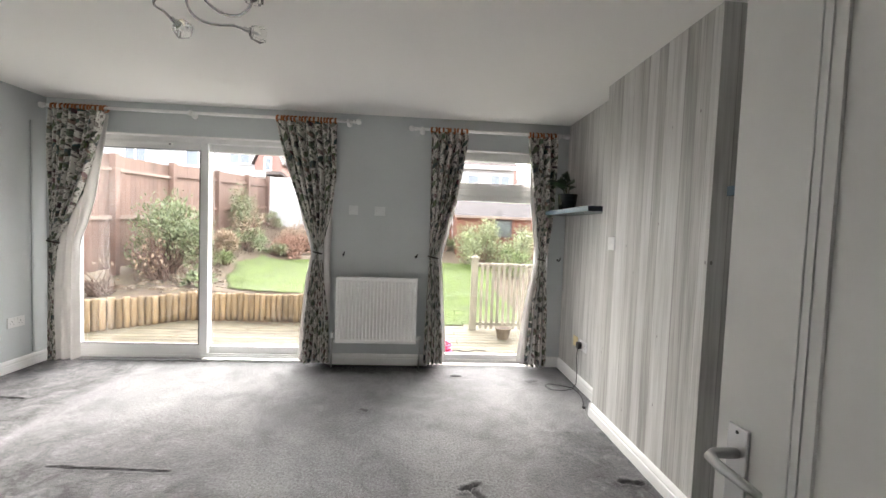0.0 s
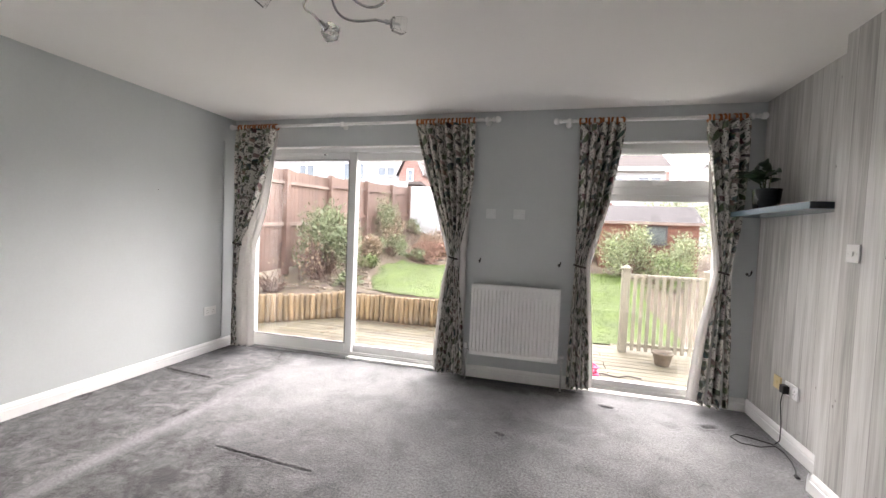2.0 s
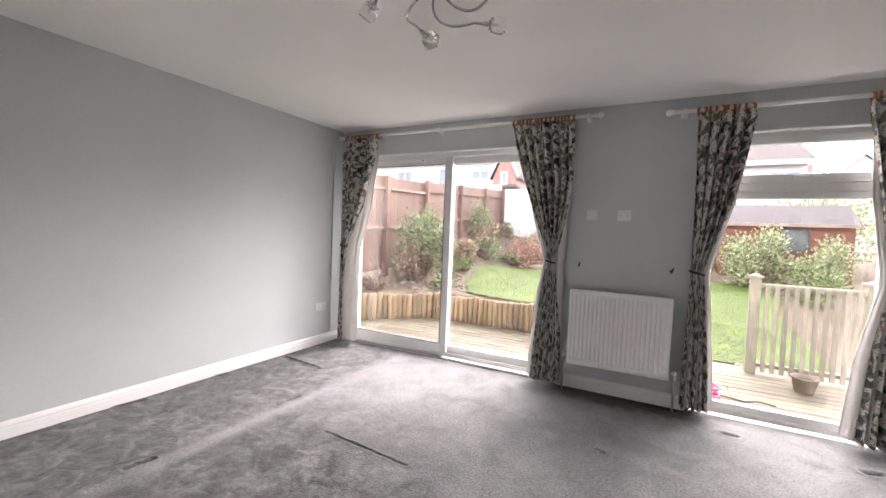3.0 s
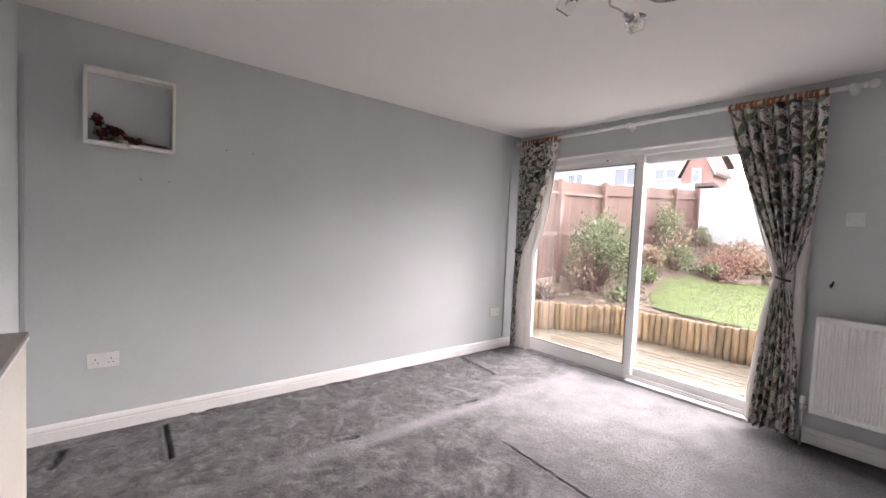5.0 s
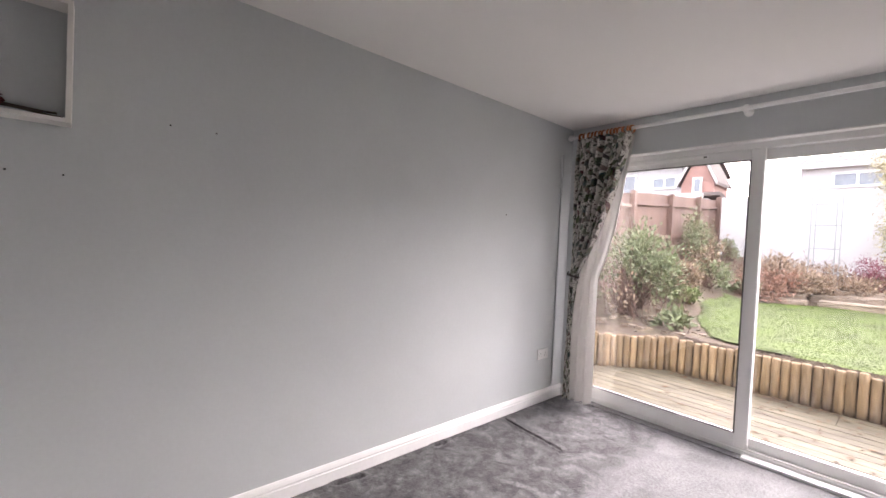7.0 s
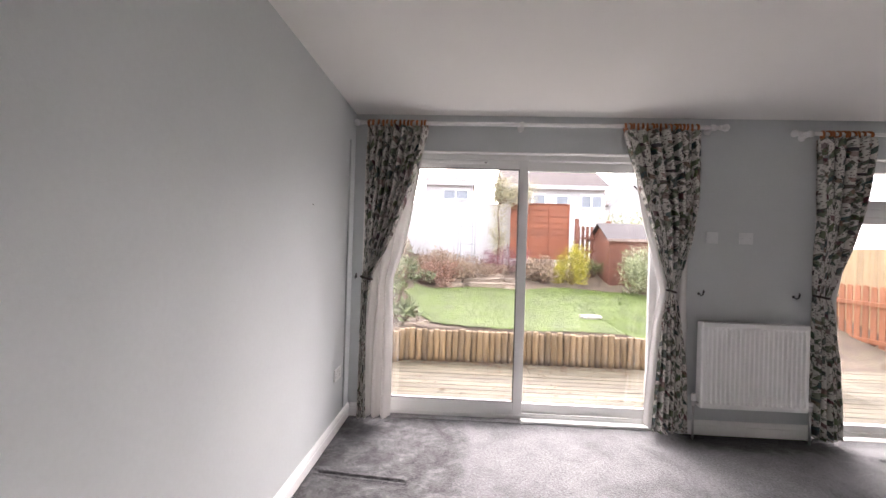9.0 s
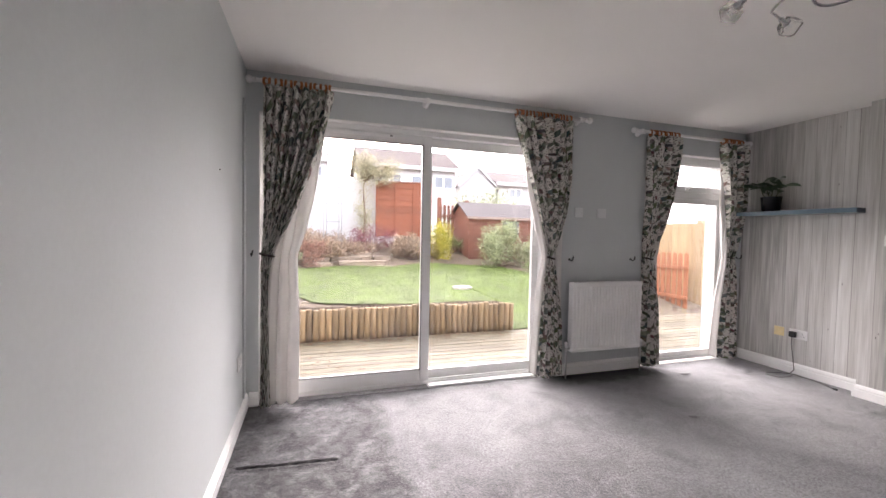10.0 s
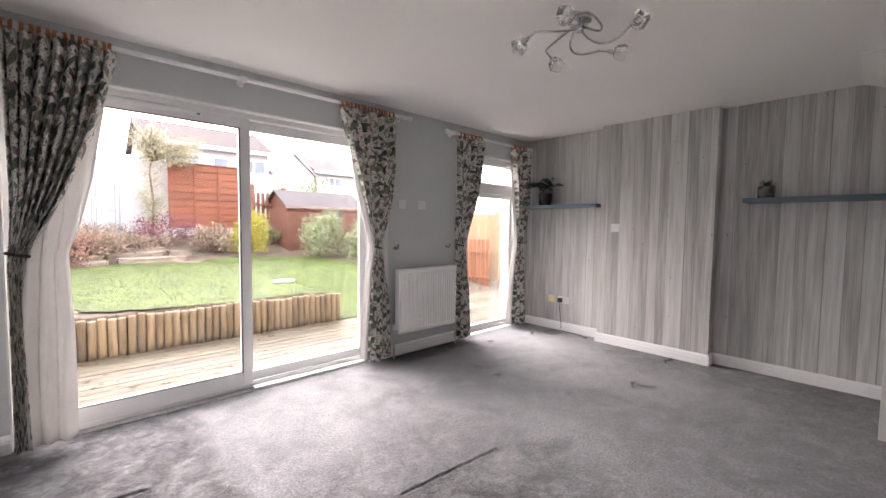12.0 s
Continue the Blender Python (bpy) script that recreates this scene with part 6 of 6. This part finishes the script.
bush("shrub", (-5.6, 8.1), (0.3, 0.4, 0.45), M_LEAF_SAGE, 600, 0.05, "loose green shrub by the white wall", 35)
bush("dry_plant", (-5.3, 4.2), (0.4, 0.5, 0.55), M_LEAF_DRY, 1100, 0.045, "brown winter stems beneath the fence", 36, long=1.6, category="plant")
bush("shrub", (2.3, 12.0), (1.9, 0.8, 2.0), M_LEAF_PALE, 4600, 0.09, "green-yellow hedge behind the shed", 16, clumps=14)


def rockery():
    rng = random.Random(21)
    for i, (x0, x1, y, z, h) in enumerate(((-3.75, -2.95, 6.35, 0.46, 0.13), (-3.35, -2.45, 6.15, 0.42, 0.07), (-3.9, -3.2, 6.7, 0.56, 0.10), (-4.5, -3.9, 6.3, 0.46, 0.10), (-3.6, -2.9, 7.1, 0.66, 0.08), (-4.35, -3.95, 6.55, 0.55, 0.11), (-4.75, -4.35, 6.5, 0.52, 0.12), (-3.1, -2.65, 6.5, 0.50, 0.09), (-4.1, -3.75, 6.95, 0.66, 0.10), (-3.45, -3.0, 6.75, 0.60, 0.08), (-4.6, -4.15, 6.9, 0.64, 0.11), (-2.9, -2.5, 6.85, 0.60, 0.08))):
        s = thing("garden_stone", ((x0 + x1) / 2, y, z), "flat sandstone slab in the rockery", "stone", "slabs of the rockery")
        bm = bmesh.new()
        box(bm, (x0, y - 0.16, z - 0.06), (x1, y + 0.18, z + h), 0.02)
        bmesh.ops.subdivide_edges(bm, edges=bm.edges, cuts=2)
        for v in bm.verts:
            v.co += Vector((rng.uniform(-1, 1), rng.uniform(-1, 1), rng.uniform(-1, 1))) * 0.013
        part("slab", bm, M_STONE, s)
    s = thing("stepping_stone", (-1.8, 3.0, 0.33), "pale flat stone set in the lawn", "stone")
    gz = float(ground_z(-1.9, 3.3))
    bm = bmesh.new()
    lathe(bm, (0, 0, 0), [(0.17, 0), (0.18, 0.02), (0.16, 0.045), (0.05, 0.05)], 9)
    for v in bm.verts:
        v.co.x += rng.uniform(-0.02, 0.02)
        v.co.y = v.co.y * 0.7 + rng.uniform(-0.015, 0.015)
    bmesh.ops.translate(bm, vec=(-1.9, 3.3, gz + 0.015), verts=bm.verts)
    part("slab", bm, M_PALESTONE, s)


rockery()


def border_rubble():
    bm = bmesh.new()
    rng = random.Random(33)
    for _ in range(110):
        x, y = rng.uniform(-5.7, -4.4), rng.uniform(2.0, 3.6)
        if y < edge_y(x) + 0.12 or bool(lawn_inside(x, y)):
            continue
        z = float(ground_z(x, y))
        s = rng.uniform(0.012, 0.05)
        vs = box(bm, (x - s, y - s * 0.7, z - 0.01), (x + s, y + s * 0.7, z + s * 0.8))
        for v in vs:
            v.co += Vector((rng.uniform(-1, 1), rng.uniform(-1, 1), rng.uniform(-1, 1))) * s * 0.3
    tagged(part("border_stones", bm, M_STONE), "small stones and clods in the border soil", kind="stuff")
    bm = bmesh.new()
    for _ in range(420):
        x, y = rng.uniform(-5.8, -3.2), rng.uniform(2.4, 8.0)
        if y < edge_y(x) + 0.2 or (x > -4.4 and y < 6.6) or bool(lawn_inside(x, y)) or bool(lawn_inside(x + 0.12, y)):
            continue
        p = Vector((x, y, float(ground_z(x, y)) - 0.01))
        d = Vector((rng.uniform(-0.4, 0.4), rng.uniform(-0.3, 0.3), 1)).normalized()
        h = rng.uniform(0.2, 0.7)
        pts = [p, p + d * h * 0.5 + Vector((rng.uniform(-0.05, 0.05), 0, 0)), p + d * h]
        tube(bm, pts, [0.005, 0.004, 0.0015], 4, caps=False)
        for k in range(4):
            q = pts[1].lerp(pts[2], rng.random())
            tube(bm, [q, q + Vector((rng.uniform(-0.14, 0.14), rng.uniform(-0.1, 0.1), rng.uniform(0.03, 0.16)))], [0.003, 0.001], 3, caps=False)
    tagged(part("bare_stems", bm, M_TWIG), "bare brown winter stems in the border", kind="stuff")


border_rubble()


def climber():
    """A thin-stemmed small tree against the white wall."""
    x, y = -2.95, 8.4
    z0 = float(ground_z(x, y))
    d = thing("tree", (x, y, z0), "slender small tree with sparse yellow-green leaves", "tree")
    rng = random.Random(17)
    bm = bmesh.new()
    tube(bm, [(x, y, z0 - 0.05), (x + 0.04, y, z0 + 0.8), (x - 0.02, y, z0 + 1.5), (x + 0.05, y, z0 + 2.1)], [0.03, 0.024, 0.018, 0.01], 7)
    ends = []
    for k in range(70):
        s = Vector((x, y, z0 + rng.uniform(1.7, 2.1)))
        e2 = s + Vector((rng.uniform(-0.45, 1.05), rng.uniform(-0.3, 0.25), rng.uniform(-0.05, 0.50)))
        tube(bm, [s, s.lerp(e2, 0.5) + Vector((0, 0, 0.08)), e2], [0.01, 0.006, 0.003], 5, caps=False)
        ends.append((s, e2))
    for k in range(30):
        s = Vector((x + rng.uniform(-0.02, 0.02), y, z0 + rng.uniform(0.2, 1.4)))
        e2 = s + Vector((rng.uniform(-0.22, 0.22), rng.uniform(-0.15, 0.1), rng.uniform(0.05, 0.25)))
        tube(bm, [s, e2], [0.005, 0.002], 4, caps=False)
        ends.append((s, e2))
    part("trunk", bm, M_TWIG, d)
    V = []
    for s, e2 in ends:
        for _ in range(int(30 + 80 * (e2 - s).length)):
            p = s.lerp(e2, rng.random() ** 0.4) + Vector((rng.gauss(0, 0.09), rng.gauss(0, 0.06), rng.gauss(0, 0.09)))
            a = Vector((rng.gauss(0, 1), rng.gauss(0, 1), rng.gauss(0.2, 1))).normalized() * 0.055
            b = a.orthogonal().normalized() * 0.014
            o = Vector(d.location)
            V += [p - o, p + a * 0.5 + b - o, p + a - o, p + a * 0.5 - b - o]
    me = bpy.data.meshes.new("crown")
    me.from_pydata([tuple(v) for v in V], [], [tuple(range(i, i + 4)) for i in range(0, len(V), 4)])
    me.materials.append(M_LEAF_CROWN)
    c = new("crown", me)
    c.parent = d
    c["kind"] = "stuff"


climber()


def trellis():
    x0, x1, y, z0, z1 = -4.05, -3.62, 7.3, 0.75, 2.5
    d = thing("garden_obelisk", ((x0 + x1) / 2, y, z0), "thin grey metal garden arch frame with scroll work", "trellis")
    bm = bmesh.new()
    for x in (x0, x0 + 0.07, x1 - 0.07, x1):
        tube(bm, [(x, y, z0 - 0.05), (x, y, z1)], 0.010, 6)
    part("uprights", bm, M_METAL_THIN, d)
    bm = bmesh.new()
    for z in (1.05, 1.5, 1.95, 2.35):
        tube(bm, [(x0, y, z), (x1, y, z)], 0.010, 6)
    pts = [((x0 + x1) / 2 - math.cos(math.pi * t / 12) * (x1 - x0) / 2, y, z1 + 0.16 * math.sin(math.pi * t / 12)) for t in range(13)]
    tube(bm, pts, 0.010, 6)
    part("crossbars", bm, M_METAL_THIN, d)


trellis()


# ---- things on the decking ----
def deck_things():
    x, y = -0.28, 1.28
    p = thing("planter", (x, y, DZ), "empty weathered stone-coloured plant pot on the decking", "plant pot")
    bm = bmesh.new()
    lathe(bm, (x, y, DZ + 0.002), [(0.065, 0), (0.072, 0.005), (0.098, 0.125), (0.105, 0.127), (0.105, 0.145), (0.095, 0.145), (0.088, 0.10)], 22)
    part("pot", bm, M_STONE, p, smooth=True)
    bm = bmesh.new()
    lathe(bm, (x, y, DZ + 0.002), [(0.086, 0.095), (0.09, 0.115), (0.03, 0.12)], 16)
    part("soil", bm, M_SOIL_POT, p)
    w = thing("pink_string", (-1.12, 0.62, DZ), "bright pink plastic rope heaped by the door", "rope")
    rng = random.Random(2)
    bm = bmesh.new()
    for k in range(5):
        pts = [(-1.12 + 0.10 * math.cos(t * 0.8 + k) + rng.uniform(-0.02, 0.02), 0.62 + 0.10 * math.sin(t * 0.8 + k), DZ + 0.012 + 0.022 * k + 0.01 * math.sin(t * 1.7)) for t in range(9)]
        tube(bm, pts, 0.010, 6)
    part("coil", bm, M_PINK, w, smooth=True)
    bm = bmesh.new()
    tube(bm, [(-1.06, 0.68, DZ + 0.01), (-0.95, 0.72, DZ + 0.006), (-0.82, 0.66, DZ + 0.006), (-0.72, 0.74, DZ + 0.006), (-0.6, 0.70, DZ + 0.006)], 0.005, 6)
    part("tail", bm, M_TIE, w, smooth=True)


M_PINK = mat("pink_plastic", (0.75, 0.04, 0.16), 0.45, stain=(30, 0.1))
deck_things()
